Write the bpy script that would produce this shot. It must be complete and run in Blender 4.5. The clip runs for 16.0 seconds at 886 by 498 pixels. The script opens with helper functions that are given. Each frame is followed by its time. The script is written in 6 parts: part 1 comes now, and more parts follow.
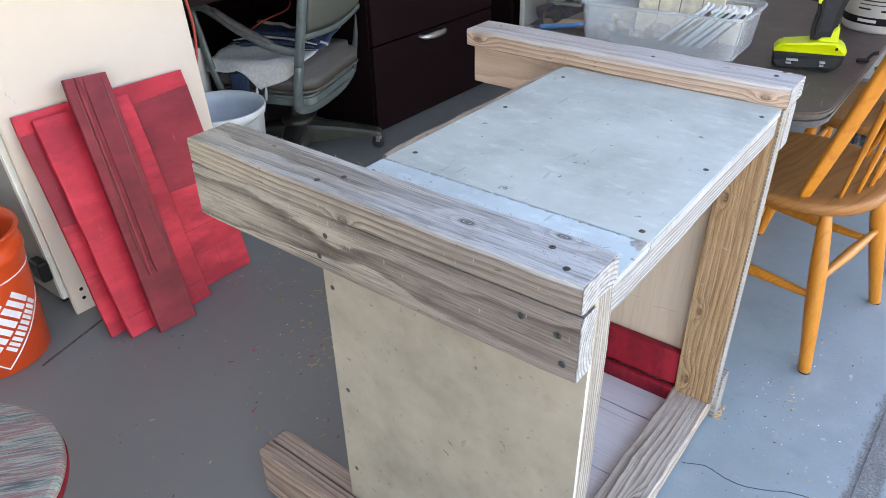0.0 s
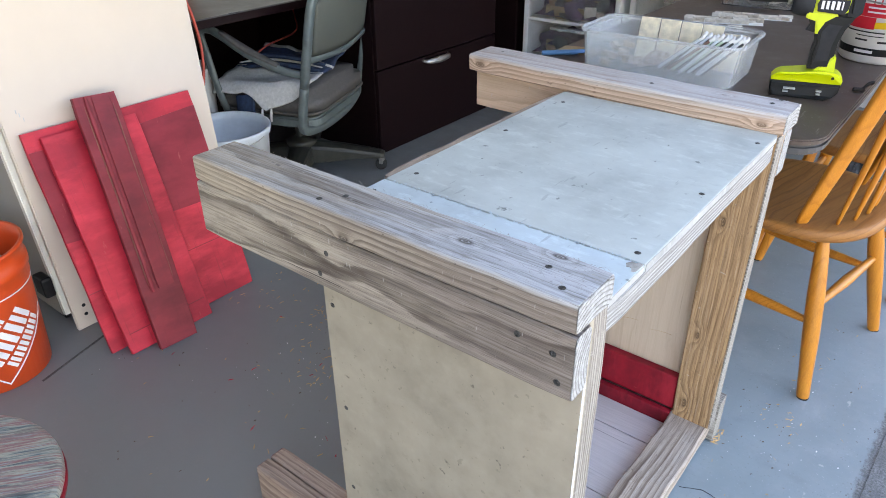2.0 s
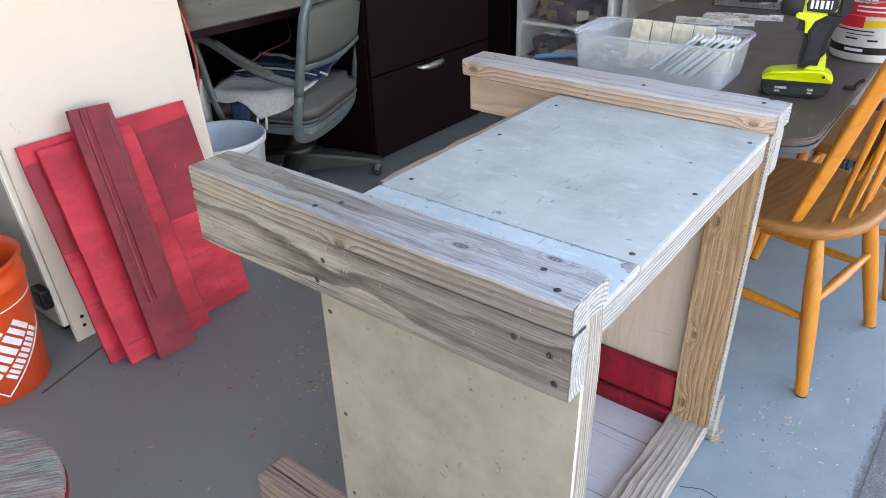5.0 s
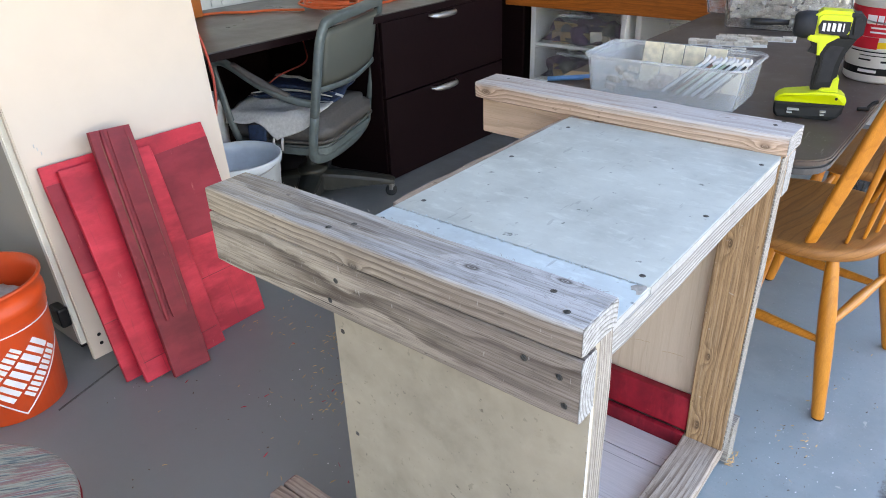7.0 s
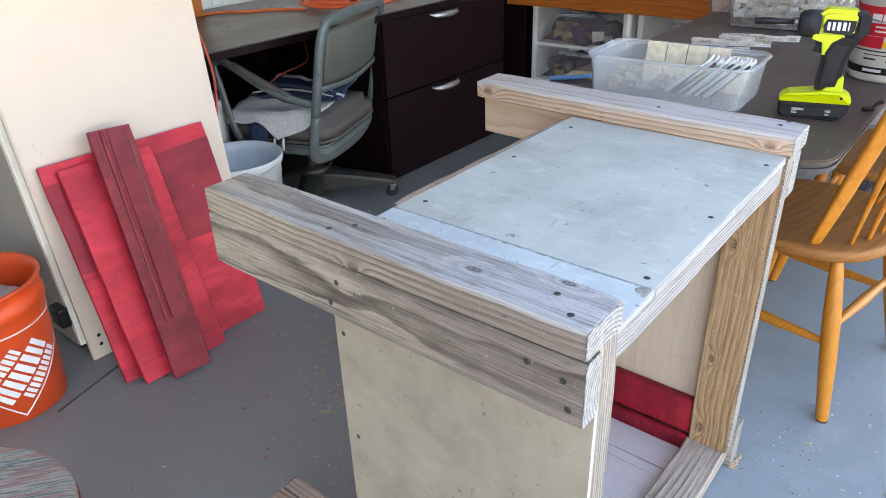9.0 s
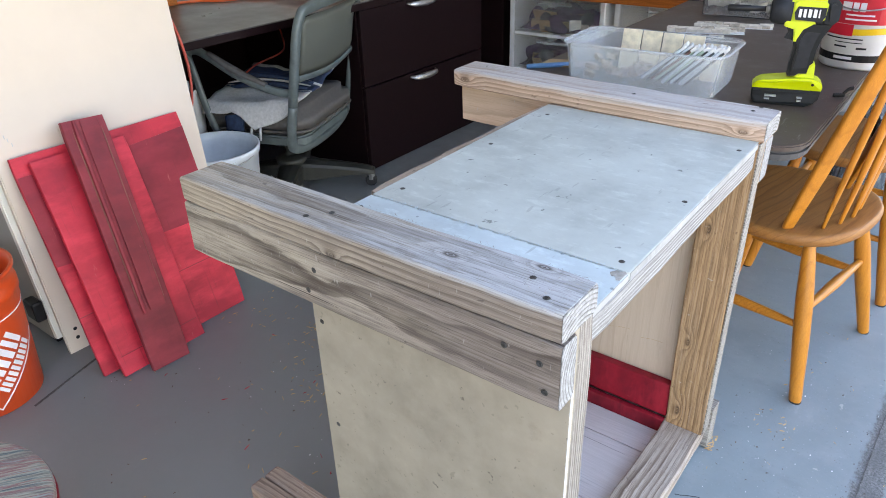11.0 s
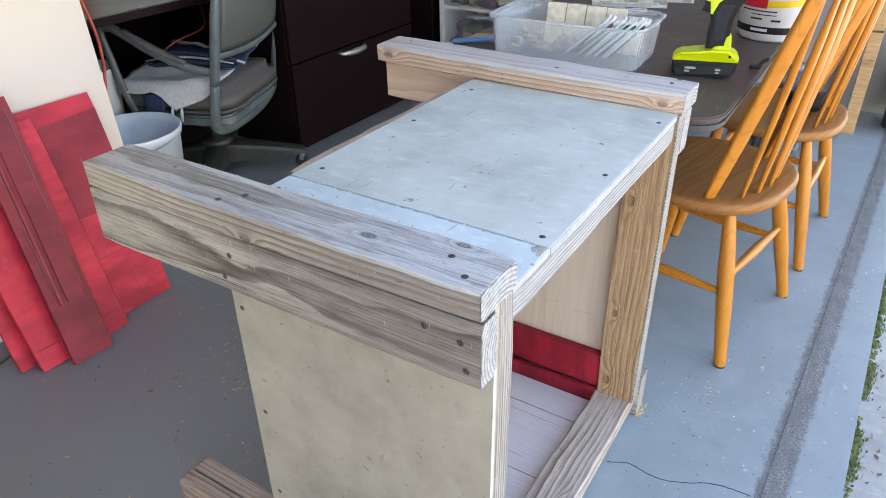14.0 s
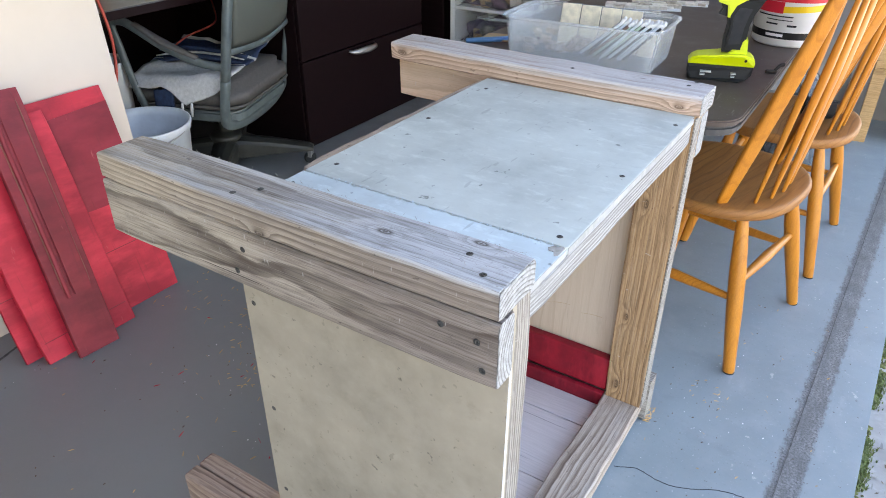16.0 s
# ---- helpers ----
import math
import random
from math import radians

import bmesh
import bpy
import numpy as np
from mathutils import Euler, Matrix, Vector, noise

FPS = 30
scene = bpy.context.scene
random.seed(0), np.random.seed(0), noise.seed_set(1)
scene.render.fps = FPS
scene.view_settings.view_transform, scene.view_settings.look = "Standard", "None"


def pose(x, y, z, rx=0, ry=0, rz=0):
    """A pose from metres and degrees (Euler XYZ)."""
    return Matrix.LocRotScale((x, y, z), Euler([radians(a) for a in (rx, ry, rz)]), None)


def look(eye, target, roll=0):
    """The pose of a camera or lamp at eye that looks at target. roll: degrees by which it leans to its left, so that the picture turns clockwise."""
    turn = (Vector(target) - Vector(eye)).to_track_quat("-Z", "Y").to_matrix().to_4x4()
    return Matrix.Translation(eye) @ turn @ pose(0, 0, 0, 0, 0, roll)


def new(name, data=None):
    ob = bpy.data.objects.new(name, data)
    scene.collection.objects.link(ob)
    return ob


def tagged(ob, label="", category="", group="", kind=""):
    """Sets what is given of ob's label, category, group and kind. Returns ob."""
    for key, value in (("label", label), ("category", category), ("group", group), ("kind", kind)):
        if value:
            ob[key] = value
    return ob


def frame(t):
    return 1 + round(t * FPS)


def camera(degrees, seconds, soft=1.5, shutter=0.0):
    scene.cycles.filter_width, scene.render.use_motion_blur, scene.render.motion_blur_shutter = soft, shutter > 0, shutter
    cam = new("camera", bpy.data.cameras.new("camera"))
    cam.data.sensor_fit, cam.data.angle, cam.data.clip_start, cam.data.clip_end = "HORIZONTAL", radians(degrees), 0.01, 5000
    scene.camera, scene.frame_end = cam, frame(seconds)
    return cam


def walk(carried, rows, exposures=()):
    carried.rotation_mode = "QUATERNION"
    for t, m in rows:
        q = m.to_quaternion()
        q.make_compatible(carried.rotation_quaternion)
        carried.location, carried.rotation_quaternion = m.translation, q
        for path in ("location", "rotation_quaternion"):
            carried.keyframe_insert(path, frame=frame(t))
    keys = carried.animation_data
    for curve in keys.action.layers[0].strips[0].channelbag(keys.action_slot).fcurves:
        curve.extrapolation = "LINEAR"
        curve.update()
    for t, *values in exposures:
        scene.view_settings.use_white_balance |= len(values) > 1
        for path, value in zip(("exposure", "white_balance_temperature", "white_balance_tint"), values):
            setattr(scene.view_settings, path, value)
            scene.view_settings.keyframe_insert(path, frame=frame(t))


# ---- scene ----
cam = camera(64.8, 16.0, soft=0.95)
PATH = [
    (0, (0.249, -0.541, 1.214), (-0.806, 0.792, 0.161), -1.3),
    (0.5, (0.257, -0.537, 1.215), (-0.803, 0.805, 0.179), -1.6),
    (1, (0.255, -0.543, 1.211), (-0.801, 0.815, 0.19), -1.3),
    (1.5, (0.253, -0.549, 1.217), (-0.817, 0.809, 0.211), -0.4),
    (2, (0.262, -0.551, 1.217), (-0.818, 0.806, 0.221), -0.6),
    (2.5, (0.268, -0.55, 1.218), (-0.807, 0.816, 0.228), -1.0),
    (3, (0.266, -0.547, 1.215), (-0.807, 0.816, 0.22), -1.4),
    (5.5, (0.268, -0.556, 1.223), (-0.817, 0.813, 0.248), -1.6),
    (6, (0.276, -0.558, 1.227), (-0.83, 0.81, 0.276), -1.5),
    (6.5, (0.277, -0.557, 1.228), (-0.841, 0.807, 0.285), -1.9),
    (7, (0.275, -0.556, 1.227), (-0.852, 0.806, 0.291), -2.0),
    (7.5, (0.272, -0.553, 1.226), (-0.857, 0.81, 0.294), -2.2),
    (8, (0.266, -0.545, 1.224), (-0.865, 0.811, 0.285), -2.1),
    (10.5, (0.273, -0.553, 1.224), (-0.84, 0.822, 0.291), -1.8),
    (11, (0.275, -0.55, 1.22), (-0.804, 0.833, 0.259), -1.8),
    (11.5, (0.265, -0.551, 1.215), (-0.776, 0.816, 0.192), -1.1),
    (12, (0.264, -0.541, 1.213), (-0.75, 0.829, 0.166), -0.5),
    (12.5, (0.269, -0.527, 1.218), (-0.735, 0.86, 0.185), -0.5),
    (13, (0.28, -0.511, 1.215), (-0.718, 0.877, 0.177), -1.6),
    (13.5, (0.286, -0.513, 1.212), (-0.654, 0.914, 0.172), -1.6),
    (14, (0.288, -0.521, 1.213), (-0.636, 0.93, 0.193), -0.9),
    (14.5, (0.293, -0.525, 1.212), (-0.645, 0.918, 0.193), -1.4),
    (15, (0.29, -0.537, 1.211), (-0.63, 0.919, 0.193), -1.1),
    (15.5, (0.279, -0.533, 1.212), (-0.648, 0.925, 0.203), -0.6),
    (16, (0.271, -0.525, 1.204), (-0.662, 0.924, 0.188), 0.1),
]
walk(cam, [(t, look(eye, target, roll)) for t, eye, target, roll in PATH], exposures=[(0, 3.04, 8050, 19), (16, 3.04, 8050, 19)])

# ---- world, sun, exposure ----
world = bpy.data.worlds.new("sky")
scene.world = world
world.use_nodes = True
wn = world.node_tree.nodes
sky = wn.new("ShaderNodeTexSky")
sky.sky_type, sky.sun_disc = "NISHITA", False
sky.sun_elevation, sky.sun_rotation = radians(58), radians(-100)
sky.air_density, sky.dust_density = 1.2, 0.6
world.node_tree.links.new(sky.outputs[0], wn["Background"].inputs[0])
wn["Background"].inputs[1].default_value = 0.15
sun_data = bpy.data.lights.new("sun", "SUN")
sun_data.energy, sun_data.angle, sun_data.color = 3.2, radians(0.53), (1.0, 0.95, 0.87)
sun = new("sun", sun_data)
sun.matrix_world = look((-6, 1.0, 9.7), (0, 0, 0))


# ---- materials ----
class Nodes:
    """A small builder for node materials."""

    def __init__(self, name, rough=0.6, metal=0.0):
        self.mat = bpy.data.materials.new(name)
        self.mat.use_nodes = True
        self.t = self.mat.node_tree
        self.bsdf = self.t.nodes["Principled BSDF"]
        self.bsdf.inputs["Roughness"].default_value = rough
        self.bsdf.inputs["Metallic"].default_value = metal

    def add(self, kind, **inputs):
        n = self.t.nodes.new("ShaderNode" + kind)
        for k, v in inputs.items():
            key = k.replace("_", " ")
            if isinstance(v, bpy.types.NodeSocket):
                self.t.links.new(v, n.inputs[key])
            else:
                n.inputs[key].default_value = v
        return n

    def put(self, socket, name):
        self.t.links.new(socket, self.bsdf.inputs[name])

    def coords(self, scale=(1, 1, 1), random=0.0):
        tc = self.add("TexCoord").outputs["Object"]
        m = self.add("Mapping", Vector=tc, Scale=scale)
        if random:
            info = self.add("ObjectInfo").outputs["Random"]
            mul = self.add("Math", Value=info)
            mul.operation = "MULTIPLY"
            mul.inputs[1].default_value = random
            comb = self.add("CombineXYZ")
            for i in range(3):
                self.t.links.new(mul.outputs[0], comb.inputs[i])
            self.t.links.new(comb.outputs[0], m.inputs["Location"])
        return m.outputs[0]

    def noise(self, vec, scale, detail=4.0, rough=0.6):
        return self.add("TexNoise", Vector=vec, Scale=scale, Detail=detail, Roughness=rough).outputs["Fac"]

    def ramp(self, fac, *stops):
        r = self.add("ValToRGB", Fac=fac)
        e = r.color_ramp.elements
        while len(e) < len(stops):
            e.new(0.5)
        for el, (p, c) in zip(e, stops):
            el.position, el.color = p, (*c, 1) if len(c) == 3 else c
        return r.outputs[0]

    def mix(self, fac, a, b, blend="MIX"):
        m = self.t.nodes.new("ShaderNodeMix")
        m.data_type, m.blend_type = "RGBA", blend
        for i, v in ((0, fac), (6, a), (7, b)):
            if isinstance(v, bpy.types.NodeSocket):
                self.t.links.new(v, m.inputs[i])
            else:
                m.inputs[i].default_value = v if i == 0 else (*v, 1)
        return m.outputs[2]

    def bump(self, height, strength=0.3, dist=0.002):
        b = self.add("Bump", Height=height, Strength=strength, Distance=dist)
        self.put(b.outputs[0], "Normal")


def g(v):
    return (v, v, v)


def plain(name, col, rough=0.5, metal=0.0, vary=0.12, scale=18.0, bump=0.05, coat=0.0):
    """Paint, plastic or metal with soft blotches and fine relief."""
    n = Nodes(name, rough, metal)
    v = n.coords(random=7.0)
    big = n.noise(v, scale, 5)
    dark = tuple(c * (1 - vary * 2) for c in col)
    light = tuple(min(1, c * (1 + vary)) for c in col)
    n.put(n.ramp(big, (0.3, dark), (0.7, light)), "Base Color")
    fine = n.noise(v, scale * 14, 3)
    n.put(n.ramp(big, (0.3, g(max(0.03, rough - 0.08))), (0.7, g(min(1, rough + 0.1)))), "Roughness")
    if bump:
        n.bump(fine, bump, 0.001)
    if coat:
        n.bsdf.inputs["Coat Weight"].default_value = coat
    return n.mat


def wood(name, light, dark, grey=(0.4, 0.39, 0.37), weather=0.5, rings=60.0, rough=0.75, bump=0.5, fine=1.0, knots=0.5, cracks=1.0, axis="X"):
    """Sawn lumber with growth rings along local x, swirling round knots, silvered where it has weathered."""
    n = Nodes(name, rough)

    def turned(v):
        """The same triple for grain along the chosen axis."""
        return {"X": v, "Y": (v[1], v[0], v[2]), "Z": (v[2], v[1], v[0])}[axis]

    n.bsdf.inputs["Specular IOR Level"].default_value = 0.3
    v = n.coords(turned((0.11, 1, 1)), random=3.0)
    warp = n.noise(n.coords(turned((1.7, 7, 7)), random=5.0), 1.0, 3, 0.5)
    vor = n.t.nodes.new("ShaderNodeTexVoronoi")
    vor.feature = "F1"
    n.t.links.new(n.coords(turned((2.3, 6.5, 6.5)), random=13.0), vor.inputs["Vector"])
    vor.inputs["Scale"].default_value = 1.0
    vor.inputs["Randomness"].default_value = 1.0
    near = n.ramp(vor.outputs["Distance"], (0.0, g(knots)), (0.08, g(0.6 * knots)), (0.26, g(0)))
    lift = n.add("Math", Value=near)
    lift.operation = "MULTIPLY_ADD"
    lift.inputs[1].default_value = 0.55
    n.t.links.new(warp, lift.inputs[2])
    off = n.add("VectorMath")
    off.operation = "MULTIPLY_ADD"
    n.t.links.new(lift.outputs[0], off.inputs[0])
    off.inputs[1].default_value = turned((0.0, 0.055, 0.055))
    n.t.links.new(v, off.inputs[2])
    w = n.t.nodes.new("ShaderNodeTexWave")
    w.wave_type, w.rings_direction, w.wave_profile = "RINGS", axis, "SAW"
    n.t.links.new(off.outputs[0], w.inputs["Vector"])
    w.inputs["Scale"].default_value, w.inputs["Distortion"].default_value = rings * 0.75, 1.6
    w.inputs["Detail"].default_value, w.inputs["Detail Scale"].default_value = 3.0, 1.1
    ring = w.outputs["Fac"]
    mid = tuple(x * 0.55 + y * 0.45 for x, y in zip(light, dark))
    broad = n.add("VectorMath")
    broad.operation = "MULTIPLY_ADD"
    n.t.links.new(lift.outputs[0], broad.inputs[0])
    broad.inputs[1].default_value = turned((0.0, 2.2, 2.2))
    n.t.links.new(n.coords(turned((1.5, 26, 26)), random=19.0), broad.inputs[2])
    bands = n.noise(broad.outputs[0], 1.0, 3, 0.5)
    base = n.ramp(bands, (0.34, mid), (0.47, light), (0.56, light), (0.66, mid))
    strength = n.noise(n.coords(turned((1.8, 11, 11)), random=23.0), 1.0, 3, 0.5)
    lines = n.ramp(ring, (0.0, g(0.1)), (0.12, g(0.0)), (0.70, g(0.0)), (0.92, g(1)), (1.0, g(0.3)))
    amount = n.mix(n.ramp(strength, (0.34, g(0.2)), (0.60, g(1.0))), g(0), lines)
    col = n.mix(amount, base, dark)
    fib = n.noise(n.coords(turned((7, 380, 380)), random=9.0), 1.0, 5, 0.75)
    col = n.mix(n.ramp(fib, (0.36, g(0.62 * fine)), (0.54, g(0))), col, dark)
    col = n.mix(n.ramp(fib, (0.52, g(0)), (0.70, g(0.5 * fine))), col, tuple(min(1, c * 1.35) for c in light))
    hair = n.noise(n.coords(turned((22, 820, 820)), random=27.0), 1.0, 2, 0.6)
    patch = n.noise(n.coords(turned((3.2, 17, 17)), random=11.0), 1.0, 7, 0.7)
    silver = n.mix(n.ramp(fib, (0.40, g(0.55 * fine)), (0.56, g(0))), grey, tuple(c * 0.55 for c in grey))
    silver = n.mix(amount, silver, tuple(c * 0.5 for c in grey))
    lo = 0.70 - 0.45 * weather
    col = n.mix(n.ramp(patch, (lo, g(0)), (lo + 0.16, g(min(1, weather * 1.5)))), col, silver)
    spots = n.noise(n.coords(turned((11, 36, 36)), random=17.0), 1.0, 6, 0.72)
    col = n.mix(n.ramp(spots, (0.58, g(0)), (0.74, g(0.55 * fine))), col, tuple(c * 0.5 for c in dark))
    col = n.mix(n.ramp(spots, (0.26, g(0.5 * fine)), (0.38, g(0))), col, tuple(min(1, c * 1.3) for c in grey))
    col = n.mix(n.ramp(hair, (0.34, g(0.55 * fine)), (0.48, g(0))), col, tuple(c * 0.9 for c in dark))
    col = n.mix(n.ramp(hair, (0.56, g(0)), (0.70, g(0.4 * fine))), col, tuple(min(1, c * 1.35) for c in light))
    if knots:
        core = n.ramp(vor.outputs["Distance"], (0.03, g(0.8)), (0.055, g(0.2)), (0.07, g(0.75)), (0.10, g(0)))
        col = n.mix(core, col, tuple(c * 0.75 for c in dark))
    if cracks:
        slit = n.noise(n.coords(turned((2.6, 120, 120)), random=21.0), 1.0, 2, 0.5)
        slit = n.ramp(slit, (0.695, g(0)), (0.72, g(cracks)))
        col = n.mix(slit, col, tuple(c * 0.25 for c in dark))
    n.put(col, "Base Color")
    n.bump(n.mix(0.6, ring, fib), bump, 0.0014)
    return n.mat


def sawn(name, light, dark, grey, pith, spacing=0.007, wander=0.9, contrast=0.8, weather=0.5, fine=0.6, bump=0.6, eyes=(), wash=None, turn_brown=None, nicks=0.5, rough=0.8):
    """Rough-sawn lumber along local x: growth rings about a pith line beside the board, bent round its knots."""
    n = Nodes(name, rough)
    n.bsdf.inputs["Specular IOR Level"].default_value = 0.25
    obj = n.add("TexCoord").outputs["Object"]

    def math2(op, a, b):
        m = n.t.nodes.new("ShaderNodeMath")
        m.operation = op
        for k, v in ((0, a), (1, b)):
            if isinstance(v, bpy.types.NodeSocket):
                n.t.links.new(v, m.inputs[k])
            else:
                m.inputs[k].default_value = v
        return m.outputs[0]

    slow = n.noise(n.coords((2.6, 9, 9), random=5.0), 1.0, 2, 0.45)
    ripple = n.noise(n.coords((11, 34, 34), random=6.0), 1.0, 3, 0.5)
    phase = math2("ADD", math2("MULTIPLY", slow, wander * 16.0), math2("MULTIPLY", ripple, wander * 3.2))
    core = None
    for ex, ey, ez, size in eyes:
        m = n.add("Mapping", Vector=obj, Location=(-0.45 * ex, -ey, -ez), Scale=(0.45, 1, 1))
        wob = n.add("VectorMath")
        wob.operation = "LENGTH"
        n.t.links.new(m.outputs[0], wob.inputs[0])
        d = math2("ADD", math2("DIVIDE", wob.outputs["Value"], size * 10), math2("MULTIPLY", math2("SUBTRACT", ripple, 0.5), 0.07))
        phase = math2("ADD", phase, math2("MULTIPLY", n.ramp(d, (0.0, g(1)), (0.16, g(0.62)), (0.34, g(0.22)), (0.6, g(0))), 15.0))
        c = n.ramp(d, (0.0, g(0.5)), (0.045, g(0.85)), (0.065, g(0.25)), (0.09, g(0.8)), (0.15, g(0.1)), (0.2, g(0)))
        core = c if core is None else n.mix(1.0, core, c, "LIGHTEN")
    w = n.t.nodes.new("ShaderNodeTexWave")
    w.wave_type, w.rings_direction, w.wave_profile = "RINGS", "X", "SAW"
    n.t.links.new(n.add("Mapping", Vector=obj, Location=(0, -pith[0], -pith[1])).outputs[0], w.inputs["Vector"])
    w.inputs["Scale"].default_value = 2 * math.pi / (20 * spacing)
    w.inputs["Distortion"].default_value = 0.0
    n.t.links.new(phase, w.inputs["Phase Offset"])
    ring = w.outputs["Fac"]
    late = n.ramp(ring, (0.0, g(0.5)), (0.06, g(0.02)), (0.34, g(0.12)), (0.62, g(0.52)), (0.90, g(1)), (1.0, g(0.8)))
    strong = n.noise(n.coords((2.2, 13, 13), random=23.0), 1.0, 3, 0.55)
    late = n.mix(n.ramp(strong, (0.34, g(0.35 * contrast)), (0.56, g(contrast))), g(0), late)
    fib = n.noise(n.coords((6, 330, 330), random=9.0), 1.0, 4, 0.7)
    hair = n.noise(n.coords((26, 900, 900), random=27.0), 1.0, 2, 0.6)
    patch = n.noise(n.coords((3.0, 18, 18), random=11.0), 1.0, 6, 0.68)
    if turn_brown:
        run = n.add("SeparateXYZ", Vector=obj)
        side = math2("ADD", math2("MULTIPLY", run.outputs[0], 1.5), math2("MULTIPLY", math2("SUBTRACT", patch, 0.5), 1.3))
        light = n.mix(n.ramp(side, (0.30, g(0)), (0.72, g(1))), light, turn_brown)
        grey = n.mix(n.ramp(side, (0.30, g(0)), (0.72, g(0.75))), grey, turn_brown)
    lo = 0.66 - 0.34 * weather
    base = n.mix(n.ramp(patch, (lo, g(0)), (lo + 0.20, g(min(1, weather * 1.4)))), light, grey)
    col = n.mix(late, base, dark)
    if wash:
        # a thin smear of whitewash that fades out along the plank and sits on its upper side
        place = n.add("SeparateXYZ", Vector=obj)
        film = math2("ADD", math2("MULTIPLY", place.outputs[0], wash[0]), math2("MULTIPLY", place.outputs[2], wash[1]))
        film = math2("ADD", film, wash[2])
        film = math2("ADD", film, n.mix(0.45, n.noise(n.coords((2.4, 20, 20), random=2.0), 1.0, 6, 0.72), fib))
        pale = n.mix(n.mix(0.45, g(0), late), (0.56, 0.57, 0.58), dark)
        col = n.mix(n.ramp(film, (0.70, g(0)), (1.0, g(0.85))), col, pale)
    deep = n.mix(0.5, dark, (0.03, 0.024, 0.02))
    col = n.mix(n.ramp(fib, (0.34, g(0.8 * fine)), (0.50, g(0))), col, dark)
    col = n.mix(n.ramp(fib, (0.54, g(0)), (0.72, g(0.5 * fine))), col, n.mix(0.5, base, (0.72, 0.70, 0.67)))
    col = n.mix(n.ramp(hair, (0.33, g(0.7 * fine)), (0.46, g(0))), col, dark)
    smudge = n.noise(n.coords((9, 30, 30), random=17.0), 1.0, 6, 0.7)
    col = n.mix(n.ramp(smudge, (0.56, g(0)), (0.72, g(0.65))), col, n.mix(0.6, base, dark))
    if nicks:
        # short pale knocks and scratches across the grain
        cut = n.noise(n.coords((150, 40, 40), random=31.0), 1.0, 2, 0.5)
        col = n.mix(n.ramp(cut, (0.715, g(0)), (0.76, g(0.7 * nicks))), col, (0.58, 0.56, 0.52))
        pit = n.noise(n.coords((60, 130, 130), random=37.0), 1.0, 2, 0.5)
        col = n.mix(n.ramp(pit, (0.715, g(0)), (0.75, g(nicks))), col, deep)
    if core is not None:
        col = n.mix(core, col, deep)
    slit = n.ramp(n.noise(n.coords((1.8, 150, 150), random=21.0), 1.0, 2, 0.5), (0.71, g(0)), (0.735, g(0.8)))
    col = n.mix(slit, col, deep)
    n.put(col, "Base Color")
    n.bump(n.mix(0.5, late, fib), bump, 0.0010)
    return n.mat


def end_rings(name, pith, spacing):
    """A sawn end: arcs of growth rings under a dry brush of whitewash."""
    n = Nodes(name, 0.85)
    w = n.t.nodes.new("ShaderNodeTexWave")
    w.wave_type, w.rings_direction, w.wave_profile = "RINGS", "X", "SAW"
    n.t.links.new(n.add("Mapping", Vector=n.add("TexCoord").outputs["Object"], Location=(0, -pith[0], -pith[1])).outputs[0], w.inputs["Vector"])
    w.inputs["Scale"].default_value = 2 * math.pi / (20 * spacing)
    w.inputs["Distortion"].default_value, w.inputs["Detail"].default_value, w.inputs["Detail Scale"].default_value = 0.8, 3.0, 3.0
    worn = n.noise(n.coords(random=4.0), 55.0, 5, 0.7)
    line = n.mix(n.ramp(worn, (0.34, g(0.35)), (0.62, g(1))), g(0), n.ramp(w.outputs["Fac"], (0.0, g(0.3)), (0.1, g(0)), (0.55, g(0.05)), (0.88, g(0.9)), (1.0, g(0.7))))
    c = n.ramp(n.noise(n.coords(random=8.0), 120.0, 4, 0.7), (0.34, (0.24, 0.235, 0.228)), (0.62, (0.38, 0.383, 0.383)))
    c = n.mix(line, c, (0.07, 0.06, 0.05))
    n.put(c, "Base Color")
    n.bump(line, 0.6, 0.001)
    return n.mat


M = {}
M["weathered"] = sawn("weathered_lumber", (0.52, 0.43, 0.33), (0.095, 0.070, 0.054), (0.46, 0.425, 0.38), (0.012, -0.085), 0.0078, 1.1, 0.68, 0.42, 0.52, turn_brown=(0.30, 0.246, 0.205), wash=(0.45, 40.0, -0.56), eyes=((0.501, -0.002, 0.019, 0.0042), (0.611, 0.034, 0.019, 0.0034), (0.330, -0.042, -0.016, 0.0030)))
M["side_rail"] = sawn("silvered_side_rail", (0.47, 0.40, 0.32), (0.062, 0.044, 0.035), (0.43, 0.40, 0.355), (-0.004, 0.048), 0.0115, 1.15, 0.88, 0.42, 0.62, turn_brown=(0.275, 0.228, 0.195))
M["weathered_sill"] = sawn("weathered_sill", (0.44, 0.365, 0.30), (0.10, 0.064, 0.046), (0.40, 0.37, 0.34), (0.055, -0.03), 0.0095, 0.5, 0.95, 0.5, 0.65, eyes=((0.30, -0.02, 0.019, 0.004),))
M["weathered_dark"] = sawn("weathered_dark_lumber", (0.43, 0.305, 0.235), (0.11, 0.064, 0.048), (0.41, 0.33, 0.28), (0.0, 0.075), 0.008, 0.7, 0.8, 0.4, 0.6)
M["lumber"] = sawn("aged_lumber", (0.48, 0.37, 0.285), (0.15, 0.10, 0.07), (0.47, 0.44, 0.41), (0.02, -0.09), 0.006, 0.6, 0.8, 0.45, 0.7)
